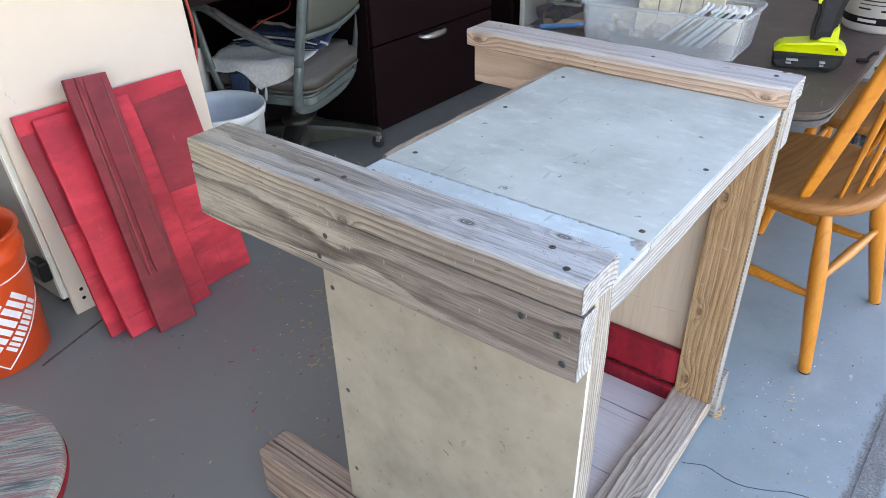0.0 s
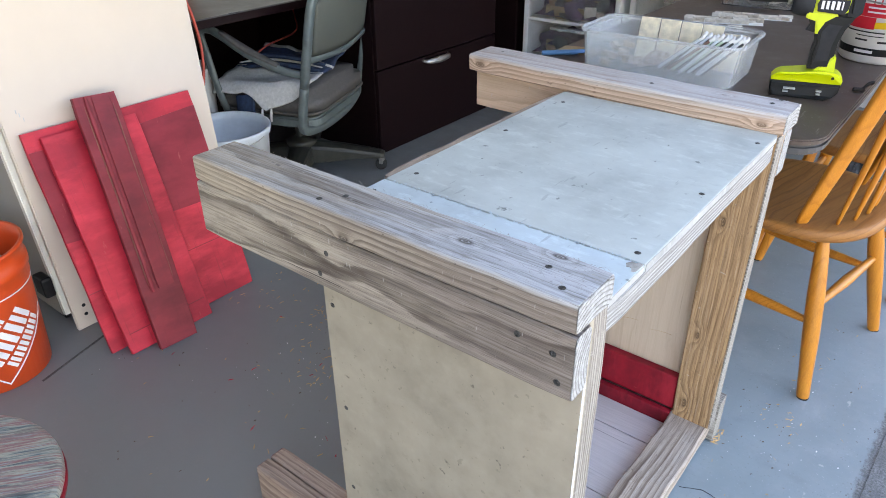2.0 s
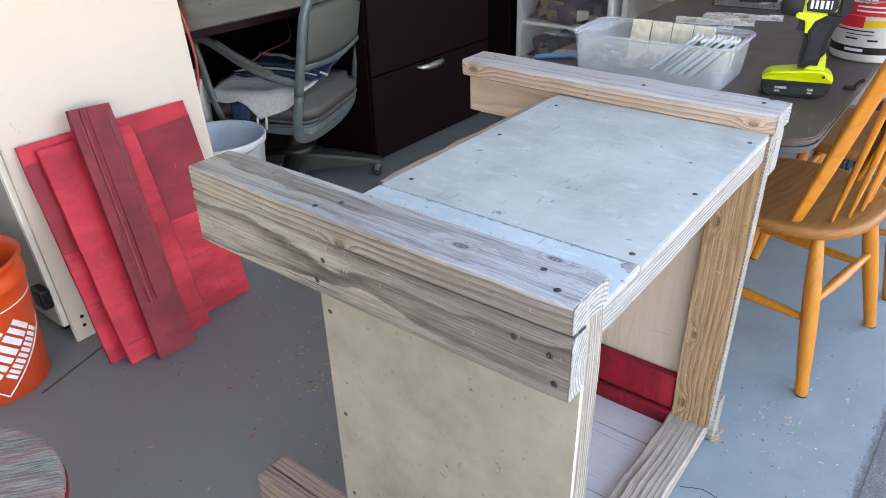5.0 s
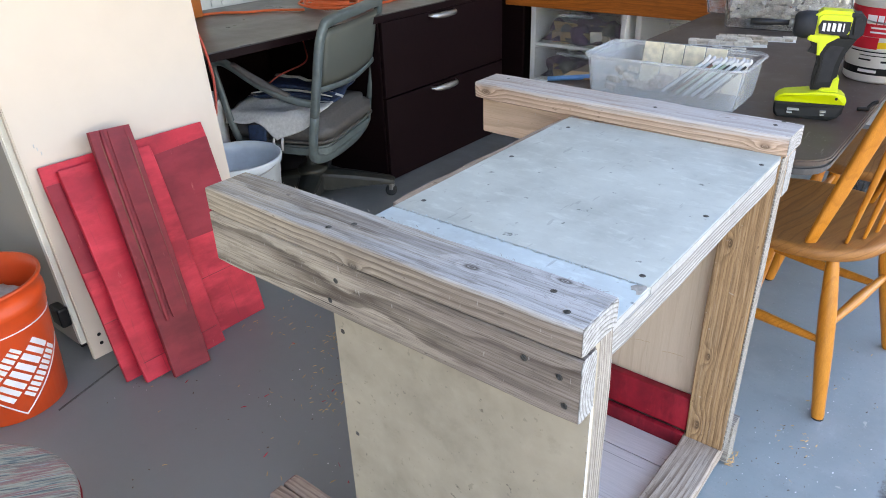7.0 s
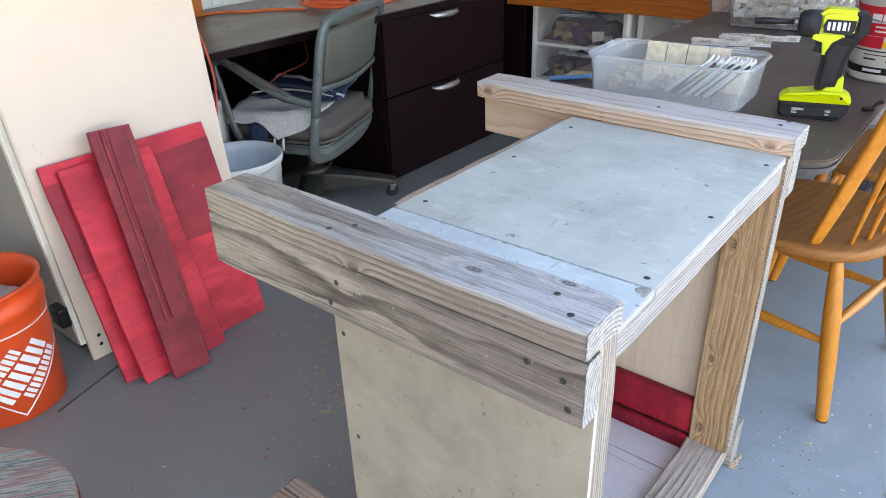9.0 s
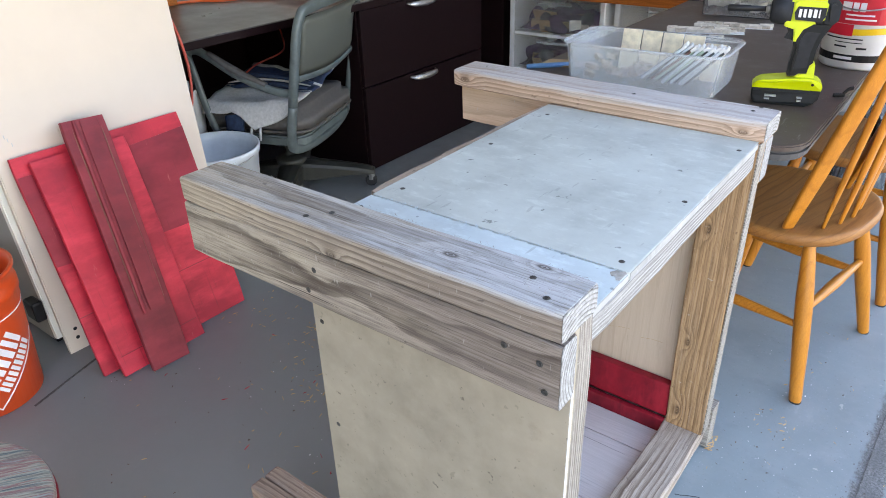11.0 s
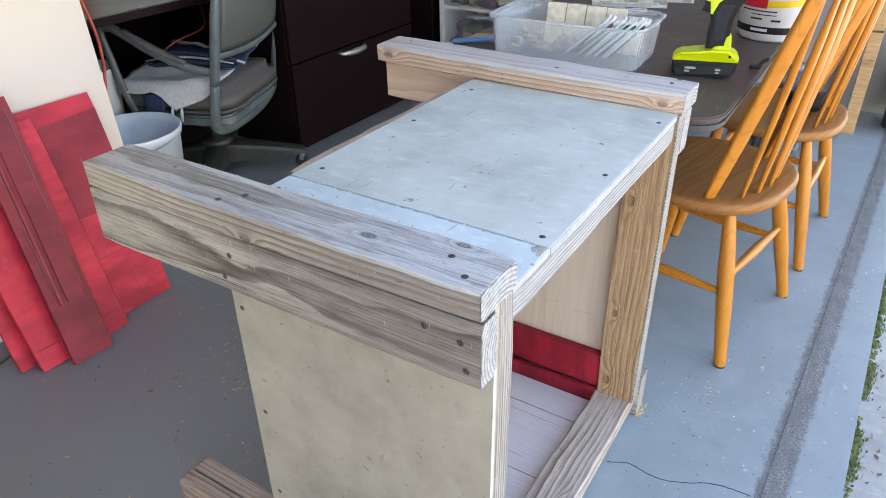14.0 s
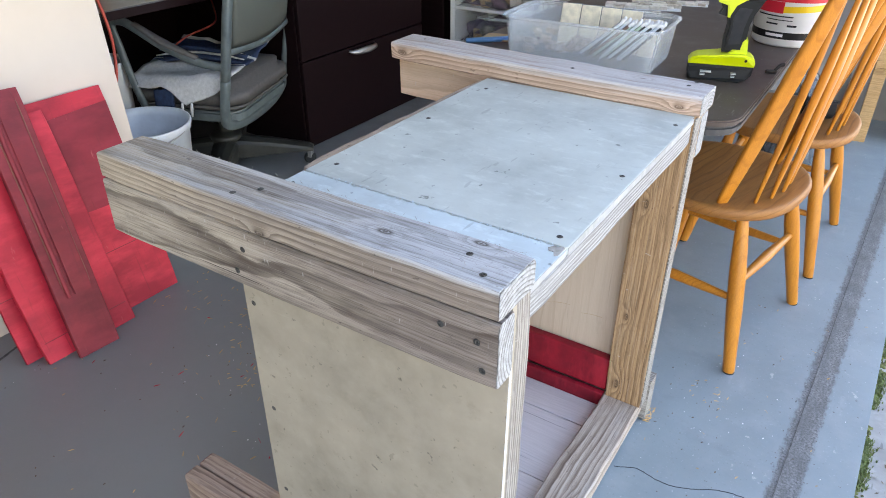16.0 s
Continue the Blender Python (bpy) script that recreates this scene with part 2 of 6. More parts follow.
M["fibre"] = plain("torn_fibre", (0.43, 0.40, 0.36), 0.85, vary=0.25, scale=60)
M["far_side"] = sawn("far_side_lumber", (0.76, 0.56, 0.40), (0.38, 0.225, 0.13), (0.64, 0.53, 0.43), (0.0, 0.11), 0.009, 0.7, 0.55, 0.25, 0.3, 0.4)
M["far_rail"] = sawn("far_rail_lumber", (0.66, 0.475, 0.36), (0.24, 0.14, 0.09), (0.60, 0.54, 0.49), (0.01, -0.075), 0.0080, 0.5, 0.72, 0.3, 0.45, wash=(0.16, 17.0, 0.10), eyes=((0.032, -0.045, 0.000, 0.0045), (0.662, -0.045, -0.006, 0.003), (0.57, 0.01, 0.0195, 0.0022)))
M["brown_post"] = sawn("brown_post", (0.45, 0.275, 0.145), (0.090, 0.045, 0.021), (0.36, 0.245, 0.15), (0.075, 0.04), 0.0115, 0.85, 0.68, 0.45, 0.65, eyes=((0.511, -0.018, -0.018, 0.004), (0.045, -0.018, -0.018, 0.0045), (0.235, -0.020, -0.018, 0.0032)), rough=0.7)
M["whitewash"] = sawn("whitewashed_lumber", (0.345, 0.315, 0.28), (0.115, 0.095, 0.078), (0.36, 0.345, 0.325), (0.0, -0.13), 0.0055, 0.35, 0.85, 0.5, 0.85, nicks=0.3)
M["limewash"] = sawn("limewashed_rail", (0.37, 0.37, 0.365), (0.13, 0.12, 0.112), (0.36, 0.362, 0.362), (0.0, -0.10), 0.0058, 0.35, 0.9, 0.5, 0.8, nicks=0.3)
M["end_top"] = end_rings("arched_end_grain", (0.004, -0.072), 0.0062)
M["end_side"] = end_rings("upright_end_grain", (0.008, 0.060), 0.0060)
M["oak"] = wood("honey_oak", (0.53, 0.195, 0.025), (0.39, 0.130, 0.015), (0.45, 0.17, 0.025), 0.25, 24, 0.30, 0.08, 0.55, 0.0, 0.0, axis="Z")
M["oak_rung"] = wood("honey_oak_rung", (0.51, 0.185, 0.024), (0.31, 0.10, 0.012), (0.43, 0.165, 0.025), 0.25, 60, 0.32, 0.08, 0.55, 0.0, 0.0)
M["seat_oak"] = wood("worn_seat_oak", (0.33, 0.135, 0.036), (0.20, 0.075, 0.018), (0.27, 0.125, 0.050), 0.4, 26, 0.48, 0.06, 0.5, 0.0, 0.0)
M["orange_wood"] = wood("varnished_wood", (0.46, 0.125, 0.02), (0.27, 0.065, 0.01), (0.3, 0.11, 0.03), 0.1, 40, 0.45, 0.15, 1.0, 0.0, 0.0)
M["pale_wood"] = wood("pale_pine", (0.54, 0.33, 0.155), (0.38, 0.21, 0.085), (0.45, 0.31, 0.18), 0.1, 60, 0.6, 0.3)


def red_paint(name, col, dark, streak):
    n = Nodes(name, 0.5)
    n.bsdf.inputs["Specular IOR Level"].default_value = 0.25
    a = n.noise(n.coords((7, 5, 5), random=6.0), 1.0, 6, 0.62)
    b = n.noise(n.coords((14, 4, 4), random=8.0), 1.0, 5, 0.65)
    c = n.mix(n.ramp(a, (0.38, g(0)), (0.62, g(1))), col, dark)
    c = n.mix(n.ramp(b, (0.46, g(0)), (0.68, g(streak))), c, tuple(min(1, x * 1.45 + 0.012) for x in col))
    scr = n.noise(n.coords((5, 130, 130), random=4.0), 1.0, 4, 0.7)
    c = n.mix(n.ramp(scr, (0.60, g(0)), (0.74, g(0.5))), c, (0.11, 0.018, 0.02))
    rub = n.noise(n.coords((10, 40, 40), random=14.0), 1.0, 4, 0.7)
    c = n.mix(n.ramp(rub, (0.68, g(0)), (0.76, g(0.5))), c, (0.55, 0.16, 0.14))
    n.put(c, "Base Color")
    n.bump(scr, 0.3, 0.001)
    return n.mat


M["red"] = red_paint("red_stain", (0.52, 0.026, 0.046), (0.33, 0.016, 0.031), 0.6)
M["maroon"] = red_paint("maroon_stain", (0.245, 0.024, 0.034), (0.15, 0.015, 0.022), 0.35)
M["dark_red"] = red_paint("dull_red_coat", (0.26, 0.018, 0.032), (0.19, 0.013, 0.024), 0.35)
M["worn_edge"] = plain("rubbed_brown", (0.24, 0.085, 0.06), 0.6)
M["deep_red"] = red_paint("deep_red_stain", (0.33, 0.012, 0.026), (0.15, 0.006, 0.013), 0.75)


def cement(name, col, lightmix, marks=0.5, cloud=1.0):
    n = Nodes(name, 0.82)
    n.bsdf.inputs["Specular IOR Level"].default_value = 0.25
    v = n.coords(random=2.0)
    a = n.noise(v, 6.0, 7, 0.62)
    b = n.noise(n.coords((1, 2.2, 1), random=3.0), 22.0, 6, 0.68)
    c = n.ramp(a, (0.30, tuple(x * (1 - 0.28 * cloud) for x in col)), (0.50, col), (0.72, tuple(min(1, x * (1 + 0.2 * cloud)) for x in col)))
    c = n.mix(n.ramp(b, (0.54, g(0)), (0.72, g(lightmix))), c, tuple(min(1, x * 1.45) for x in col))
    c = n.mix(n.ramp(b, (0.28, g(0.35 * cloud)), (0.42, g(0))), c, tuple(x * 0.6 for x in col))
    pits = n.noise(v, 55.0, 3, 0.5)
    c = n.mix(n.ramp(pits, (0.70, g(0)), (0.75, g(0.75))), c, tuple(x * 0.3 for x in col))
    for k, (sc, rot) in enumerate((((14, 110, 110), 0.5), ((90, 16, 90), -0.35), ((20, 150, 150), 1.1))):
        m = n.add("Mapping", Vector=n.add("TexCoord").outputs["Object"], Rotation=(0, rot if k == 1 else 0.0, rot), Scale=sc)
        scr = n.noise(m.outputs[0], 1.0, 2, 0.5)
        tone = tuple(min(1, x * 1.5) for x in col) if k != 1 else tuple(x * 0.35 for x in col)
        c = n.mix(n.ramp(scr, (0.71 if k != 1 else 0.685, g(0)), (0.75 if k != 1 else 0.72, g(marks * (0.35 if k != 1 else 1)))), c, tone)
    n.put(c, "Base Color")
    n.bump(n.mix(0.5, b, pits), 0.3, 0.002)
    return n.mat


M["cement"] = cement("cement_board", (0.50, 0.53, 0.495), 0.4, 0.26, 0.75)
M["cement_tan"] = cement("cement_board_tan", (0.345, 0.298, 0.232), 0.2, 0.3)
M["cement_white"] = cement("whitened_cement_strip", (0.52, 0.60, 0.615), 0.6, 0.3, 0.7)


def floor_mat():
    n = Nodes("painted_concrete", 0.42)
    v = n.coords()
    a = n.noise(v, 1.7, 6, 0.6)
    b = n.noise(v, 14.0, 6, 0.65)
    c = n.ramp(a, (0.3, (0.176, 0.214, 0.225)), (0.7, (0.248, 0.298, 0.310)))
    grime = n.noise(n.coords((1.0, 1.3, 1)), 5.5, 7, 0.68)
    c = n.mix(n.ramp(grime, (0.56, g(0)), (0.74, g(0.4))), c, (0.145, 0.160, 0.165))
    c = n.mix(n.ramp(grime, (0.28, g(0.4)), (0.44, g(0))), c, (0.285, 0.320, 0.335))
    c = n.mix(n.ramp(b, (0.5, g(0)), (0.75, g(0.35))), c, (0.32, 0.335, 0.345))
    d = n.noise(v, 60.0, 3, 0.55)
    c = n.mix(n.ramp(d, (0.70, g(0)), (0.75, g(0.7))), c, (0.42, 0.43, 0.45))
    e = n.noise(n.coords((1.4, 1, 1)), 34.0, 3, 0.6)
    c = n.mix(n.ramp(e, (0.70, g(0)), (0.78, g(0.7))), c, (0.07, 0.07, 0.075))
    tiny = n.noise(v, 170.0, 2, 0.5)
    c = n.mix(n.ramp(tiny, (0.66, g(0)), (0.72, g(0.45))), c, (0.36, 0.38, 0.40))
    c = n.mix(n.ramp(tiny, (0.27, g(0.45)), (0.34, g(0))), c, (0.12, 0.13, 0.135))
    scuff = n.noise(n.coords((9, 3, 3)), 1.0, 6, 0.72)
    c = n.mix(n.ramp(scuff, (0.60, g(0)), (0.70, g(0.35))), c, (0.36, 0.375, 0.385))
    # indoor bounce light painted in as a neutral tint at the back; bare strip worn by the garage door, flaked paint
    # beside it
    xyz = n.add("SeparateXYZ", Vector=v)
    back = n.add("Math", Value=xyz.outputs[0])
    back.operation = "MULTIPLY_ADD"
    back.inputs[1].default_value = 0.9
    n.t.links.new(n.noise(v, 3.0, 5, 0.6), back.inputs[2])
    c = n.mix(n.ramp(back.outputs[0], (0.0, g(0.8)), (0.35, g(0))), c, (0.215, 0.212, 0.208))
    line = n.add("Math", Value=xyz.outputs[1])
    line.operation = "MULTIPLY_ADD"
    line.inputs[1].default_value, line.inputs[2].default_value = -0.036, -0.303
    dist = n.add("Math", Value=xyz.outputs[0])
    n.t.links.new(line.outputs[0], dist.inputs[1])
    away = n.add("Math", Value=dist.outputs[0])
    away.operation = "ABSOLUTE"
    rag = n.add("Math", Value=n.noise(n.coords((1, 0.45, 1)), 75.0, 5, 0.68))
    rag.operation = "MULTIPLY_ADD"
    rag.inputs[1].default_value = 0.036
    n.t.links.new(away.outputs[0], rag.inputs[2])
    worn = n.ramp(rag.outputs[0], (0.044, g(1)), (0.052, g(0)))
    sand = n.noise(v, 190.0, 4, 0.7)
    blot = n.noise(n.coords((1, 0.35, 1)), 40.0, 5, 0.65)
    bare = n.ramp(sand, (0.34, (0.055, 0.057, 0.055)), (0.5, (0.15, 0.153, 0.15)), (0.68, (0.26, 0.262, 0.256)))
    bare = n.mix(n.ramp(blot, (0.42, g(0.55)), (0.6, g(0))), bare, (0.075, 0.077, 0.075))
    c = n.mix(worn, c, bare)
    flake = n.noise(n.coords((1, 0.7, 1)), 24.0, 4, 0.6)
    side = n.ramp(away.outputs[0], (0.035, g(0)), (0.05, g(1)), (0.11, g(1)), (0.13, g(0)))
    c = n.mix(n.mix(n.ramp(flake, (0.66, g(0)), (0.69, g(0.7))), g(0), side), c, (0.42, 0.42, 0.40))
    n.put(c, "Base Color")
    n.put(n.ramp(b, (0.3, g(0.32)), (0.7, g(0.55))), "Roughness")
    n.bump(n.mix(0.4, b, d), 0.15, 0.002)
    return n.mat


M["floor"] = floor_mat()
M["bare_concrete"] = cement("bare_concrete", (0.16, 0.16, 0.155), 0.4)
M["groove_dirt"] = plain("groove_dirt", (0.11, 0.11, 0.105), 0.9, vary=0.3, scale=80, bump=0.3)
M["moss"] = plain("moss_green", (0.15, 0.16, 0.05), 0.8, vary=0.4, scale=60)
# darker cement tone that holds down the brightly lit board edges
M["cement_core"] = cement("cement_core", (0.36, 0.36, 0.35), 0.5, 0.6)
M["driveway"] = cement("driveway_concrete", (0.33, 0.325, 0.31), 0.5)
M["wall"] = plain("white_wall_paint", (0.64, 0.64, 0.62), 0.7, vary=0.04, scale=4)
M["wall_far"] = plain("dull_white_wall", (0.52, 0.51, 0.49), 0.75, vary=0.05, scale=4)
# tone of the unseen wall and ceiling, darkened to lower indoor fill
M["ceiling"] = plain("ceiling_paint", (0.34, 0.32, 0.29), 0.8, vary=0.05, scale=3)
M["cream"] = plain("cream_enamel", (0.63, 0.535, 0.455), 0.45, vary=0.03, scale=3, bump=0.02)
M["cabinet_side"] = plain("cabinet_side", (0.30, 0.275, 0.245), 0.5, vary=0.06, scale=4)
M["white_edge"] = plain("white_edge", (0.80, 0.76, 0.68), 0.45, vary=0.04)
M["black"] = plain("black_plastic", (0.012, 0.012, 0.013), 0.4, vary=0.2)
M["screw"] = plain("screw_steel", (0.10, 0.095, 0.088), 0.5, 0.6, vary=0.3, scale=300)
M["espresso"] = wood("espresso_laminate", (0.011, 0.0045, 0.0055), (0.007, 0.003, 0.0035), (0.010, 0.005, 0.006), 0.1, 50, 0.4, 0.04, 0.5, 0.0, 0.0)
M["charcoal"] = plain("charcoal_plastic", (0.014, 0.015, 0.016), 0.5, vary=0.15, scale=50, bump=0.1)
M["rust_glass"] = plain("rust_glass", (0.22, 0.12, 0.095), 0.2, vary=0.15)
M["smoke_glass"] = plain("smoke_glass", (0.075, 0.08, 0.075), 0.2, vary=0.2)
M["green_glass"] = plain("green_glass", (0.42, 0.55, 0.43), 0.2, vary=0.1)
M["desktop"] = plain("grey_brown_laminate", (0.066, 0.058, 0.056), 0.34, vary=0.08, scale=6)
M["steel"] = plain("brushed_steel", (0.42, 0.42, 0.42), 0.4, 1.0, vary=0.05)
M["chair_metal"] = plain("grey_green_enamel", (0.135, 0.165, 0.165), 0.42, 0.25, vary=0.15, scale=22)
M["chair_base"] = plain("dark_olive_enamel", (0.034, 0.034, 0.029), 0.45, 0.2, vary=0.2, scale=22)
M["chair_back"] = plain("olive_vinyl", (0.095, 0.10, 0.082), 0.55, vary=0.1, scale=12)
M["upholstery"] = plain("grey_vinyl", (0.10, 0.092, 0.086), 0.6, vary=0.15, scale=60, bump=0.2)
M["orange"] = plain("orange_plastic", (0.74, 0.080, 0.018), 0.36, vary=0.06, scale=9, bump=0.03)
M["white_print"] = plain("white_print", (0.78, 0.76, 0.78), 0.45, vary=0.06)
M["pail"] = plain("pale_pail_plastic", (0.62, 0.66, 0.70), 0.4, vary=0.06)


def scuffed_top():
    n = Nodes("brown_table_top", 0.42)
    v = n.coords()
    a = n.noise(v, 9.0, 6, 0.65)
    c = n.ramp(a, (0.3, (0.055, 0.040, 0.034)), (0.55, (0.085, 0.062, 0.052)), (0.75, (0.125, 0.098, 0.084)))
    for sc, turn in (((10, 150, 1), 0.6), ((120, 9, 1), -0.3), ((14, 170, 1), 1.3)):
        m = n.add("Mapping", Vector=v, Rotation=(0, 0, turn), Scale=sc)
        c = n.mix(n.ramp(n.noise(m.outputs[0], 1.0, 3, 0.6), (0.68, g(0)), (0.74, g(0.55))), c, (0.24, 0.215, 0.20))
    dust = n.noise(v, 120.0, 3, 0.6)
    c = n.mix(n.ramp(dust, (0.66, g(0)), (0.72, g(0.6))), c, (0.30, 0.27, 0.25))
    n.put(c, "Base Color")
    n.put(n.ramp(a, (0.3, g(0.34)), (0.7, g(0.55))), "Roughness")
    n.bump(n.noise(v, 240.0, 2, 0.5), 0.08, 0.001)
    return n.mat


M["table"] = scuffed_top()
M["table_rim"] = plain("dark_table_rim", (0.05, 0.05, 0.052), 0.4, vary=0.2)
M["grey_metal"] = plain("grey_metal", (0.22, 0.22, 0.23), 0.45, 0.7)
M["lime"] = plain("lime_plastic", (0.62, 0.72, 0.008), 0.38, vary=0.04, scale=20, bump=0.03)
M["dark_grip"] = plain("charcoal_rubber", (0.028, 0.030, 0.034), 0.6, vary=0.15, scale=50, bump=0.15)
M["grey_mark"] = plain("grey_print", (0.45, 0.46, 0.46), 0.5)
M["red_label"] = plain("red_label", (0.62, 0.012, 0.03), 0.4, vary=0.05)
M["yellow_label"] = plain("yellow_label", (0.85, 0.52, 0.01), 0.4, vary=0.05)
M["white_plastic"] = plain("white_plastic", (0.76, 0.76, 0.75), 0.38, vary=0.04)
M["cream_tile"] = plain("cream_tile", (0.80, 0.70, 0.53), 0.4, vary=0.12, scale=60, bump=0.15)
M["stone"] = plain("stone_chip", (0.56, 0.47, 0.37), 0.6, vary=0.3, scale=70, bump=0.3)
M["bluewhite"] = plain("glazed_tile", (0.66, 0.73, 0.76), 0.15, vary=0.05)
M["cord_red"] = plain("red_cord", (0.50, 0.07, 0.045), 0.5, vary=0.1)
M["cord_orange"] = plain("orange_cord", (0.80, 0.13, 0.035), 0.5, vary=0.08)
M["blue_tape"] = plain("blue_plastic", (0.10, 0.28, 0.52), 0.4)
M["blue_cloth"] = plain("navy_cloth", (0.020, 0.040, 0.092), 0.9, vary=0.25, scale=80, bump=0.4)
M["white_cloth"] = plain("pale_cloth", (0.54, 0.535, 0.53), 0.9, vary=0.10, scale=90, bump=0.35)
M["plum"] = plain("plum_cloth", (0.10, 0.05, 0.10), 0.85, vary=0.4, scale=20)
M["card"] = plain("cardboard", (0.45, 0.30, 0.17), 0.75, vary=0.1)
M["straw"] = plain("wood_shaving", (0.60, 0.38, 0.17), 0.7, vary=0.2)
M["leaf_green"] = plain("weed_green", (0.135, 0.18, 0.05), 0.6, vary=0.3, scale=90)
M["dry_leaf"] = plain("dry_leaf", (0.16, 0.11, 0.07), 0.8, vary=0.3, scale=50)
M["cream_ply"] = wood("painted_plywood", (0.57, 0.46, 0.36), (0.50, 0.39, 0.30), (0.57, 0.47, 0.38), 0.3, 30, 0.6, 0.12, 0.3, 0.0, 0.3)
M["white_plank"] = wood("painted_white_plank", (0.60, 0.56, 0.55), (0.52, 0.48, 0.47), (0.62, 0.6, 0.6), 0.4, 60, 0.6, 0.25, 0.4, 0.0, 0.5)


def streaky():
    """Poured paint drawn out in parallel streaks of many colours."""
    n = Nodes("streaked_paint", 0.3)
    v = n.coords((4.5, 90, 10))
    warp = n.noise(n.coords((4, 4, 4)), 1.0, 2)
    off = n.add("VectorMath")
    off.operation = "MULTIPLY_ADD"
    n.t.links.new(warp, off.inputs[0])
    off.inputs[1].default_value = (0.3, 2.2, 0)
    n.t.links.new(v, off.inputs[2])
    a = n.noise(off.outputs[0], 1.0, 4, 0.75)
    b = n.noise(off.outputs[0], 2.3, 4, 0.75)
    c = n.ramp(a, (0.28, (0.03, 0.035, 0.04)), (0.38, (0.13, 0.18, 0.20)), (0.46, (0.42, 0.43, 0.36)),
               (0.55, (0.30, 0.11, 0.12)), (0.62, (0.30, 0.37, 0.38)), (0.74, (0.66, 0.60, 0.44)))
    c = n.mix(n.ramp(b, (0.50, g(0)), (0.64, g(0.75))), c, n.ramp(a, (0.35, (0.12, 0.035, 0.045)), (0.5, (0.05, 0.07, 0.085)), (0.65, (0.42, 0.45, 0.42))))
    n.put(c, "Base Color")
    return n.mat


M["streaky"] = streaky()


def knot_mat():
    n = Nodes("knot", 0.7)
    w = n.t.nodes.new("ShaderNodeTexWave")
    w.wave_type, w.rings_direction = "RINGS", "Z"
    n.t.links.new(n.coords((1, 1.7, 1)), w.inputs["Vector"])
    w.inputs["Scale"].default_value, w.inputs["Distortion"].default_value = 120.0, 2.5
    w.inputs["Detail"].default_value = 3.0
    n.put(n.ramp(w.outputs["Fac"], (0.2, (0.07, 0.042, 0.026)), (0.6, (0.17, 0.11, 0.068)), (0.85, (0.25, 0.175, 0.12))), "Base Color")
    n.bump(w.outputs["Fac"], 0.4, 0.001)
    return n.mat


M["knot"] = knot_mat()


def clear(name, col, alpha_rough=0.15, trans=0.85):
    n = Nodes(name, alpha_rough)
    n.bsdf.inputs["Base Color"].default_value = (*col, 1)
    n.bsdf.inputs["Transmission Weight"].default_value = trans
    n.bsdf.inputs["IOR"].default_value = 1.15
    return n.mat


M["clear_plastic"] = clear("clear_plastic", (0.92, 0.95, 0.97), 0.14, 0.78)
M["film"] = plain("grey_film", (0.10, 0.115, 0.13), 0.25, vary=0.3, scale=14)
M["clear_bag"] = clear("clear_film", (0.94, 0.95, 0.96), 0.05, 0.95)
for key, spec in (("espresso", 0.09), ("table", 0.24), ("cream", 0.3), ("seat_oak", 0.25), ("charcoal", 0.2), ("dark_grip", 0.2), ("black", 0.25)):
    M[key].node_tree.nodes["Principled BSDF"].inputs["Specular IOR Level"].default_value = spec


# ---- building helpers ----
def part(name, bm, material, parent=None, label="", m=None, smooth=False):
    me = bpy.data.meshes.new(name)
    bmesh.ops.recalc_face_normals(bm, faces=bm.faces)
    if smooth:
        for f in bm.faces:
            f.smooth = True
    bm.to_mesh(me)
    bm.free()
    me.materials.append(material)
    ob = new(name, me)
    if parent is not None:
        ob.parent = parent
    if m is not None:
        ob.matrix_basis = m
    if label:
        ob["label"] = label
    return ob


def again(ob, parent, m):
    """The same mesh as another object."""
    o = new(ob.name.split(".")[0], ob.data)
    o.parent, o.matrix_basis = parent, m
    return o


def thing(name, label, category, m=None, group="", kind=""):
    e = new(name)
    e.empty_display_size = 0.05
    if m is not None:
        e.matrix_basis = m
    return tagged(e, label, category, group, kind)


def box(x0, x1, y0, y1, z0, z1, bevel=0.002, segs=2, bm=None):
    bm = bm or bmesh.new()
    r = bmesh.ops.create_cube(bm, size=1, matrix=Matrix.LocRotScale(((x0 + x1) / 2, (y0 + y1) / 2, (z0 + z1) / 2), None, (x1 - x0, y1 - y0, z1 - z0)))
    if bevel:
        es = list({e for v in r["verts"] for e in v.link_edges})
        bmesh.ops.bevel(bm, geom=es, offset=bevel, segments=segs, affect="EDGES", profile=0.5)
    return bm


def lumber(length, width, thick, r=0.004, jit=0.0006, seed=0, segs=16):
    """A sawn board along +x from the origin, centred in y and z, with worn, slightly wavy edges."""
    bm = bmesh.new()
    rng = random.Random(seed)
    ring = []
    for cx, cy, a0 in ((1, 1, 0), (-1, 1, 90), (-1, -1, 180), (1, -1, 270)):
        for k in range(4):
            a = radians(a0 + 30 * k)
            ring.append((cx * (width / 2 - r) + r * math.cos(a), cy * (thick / 2 - r) + r * math.sin(a)))
    rows = []
    ph = [rng.uniform(0, 6) for _ in range(4)]
    for i in range(segs + 1):
        x = length * i / segs
        end = 1.0 if 0 < i < segs else 1 - 0.003 / max(width, thick)
        row = []
        for k, (y, z) in enumerate(ring):
            j = jit * (noise.noise((x * 14 + seed, y * 40, z * 40 + seed)) * 2)
            row.append(bm.verts.new((x, y * end + j + jit * math.sin(x * 9 + ph[0]), z * end + j + jit * math.sin(x * 7 + ph[1]))))
        rows.append(row)
    n = len(ring)
    for a, b in zip(rows, rows[1:]):
        for k in range(n):
            bm.faces.new((a[k], a[(k + 1) % n], b[(k + 1) % n], b[k]))
    bm.faces.new(rows[0])
    bm.faces.new(rows[-1][::-1])
    return bm


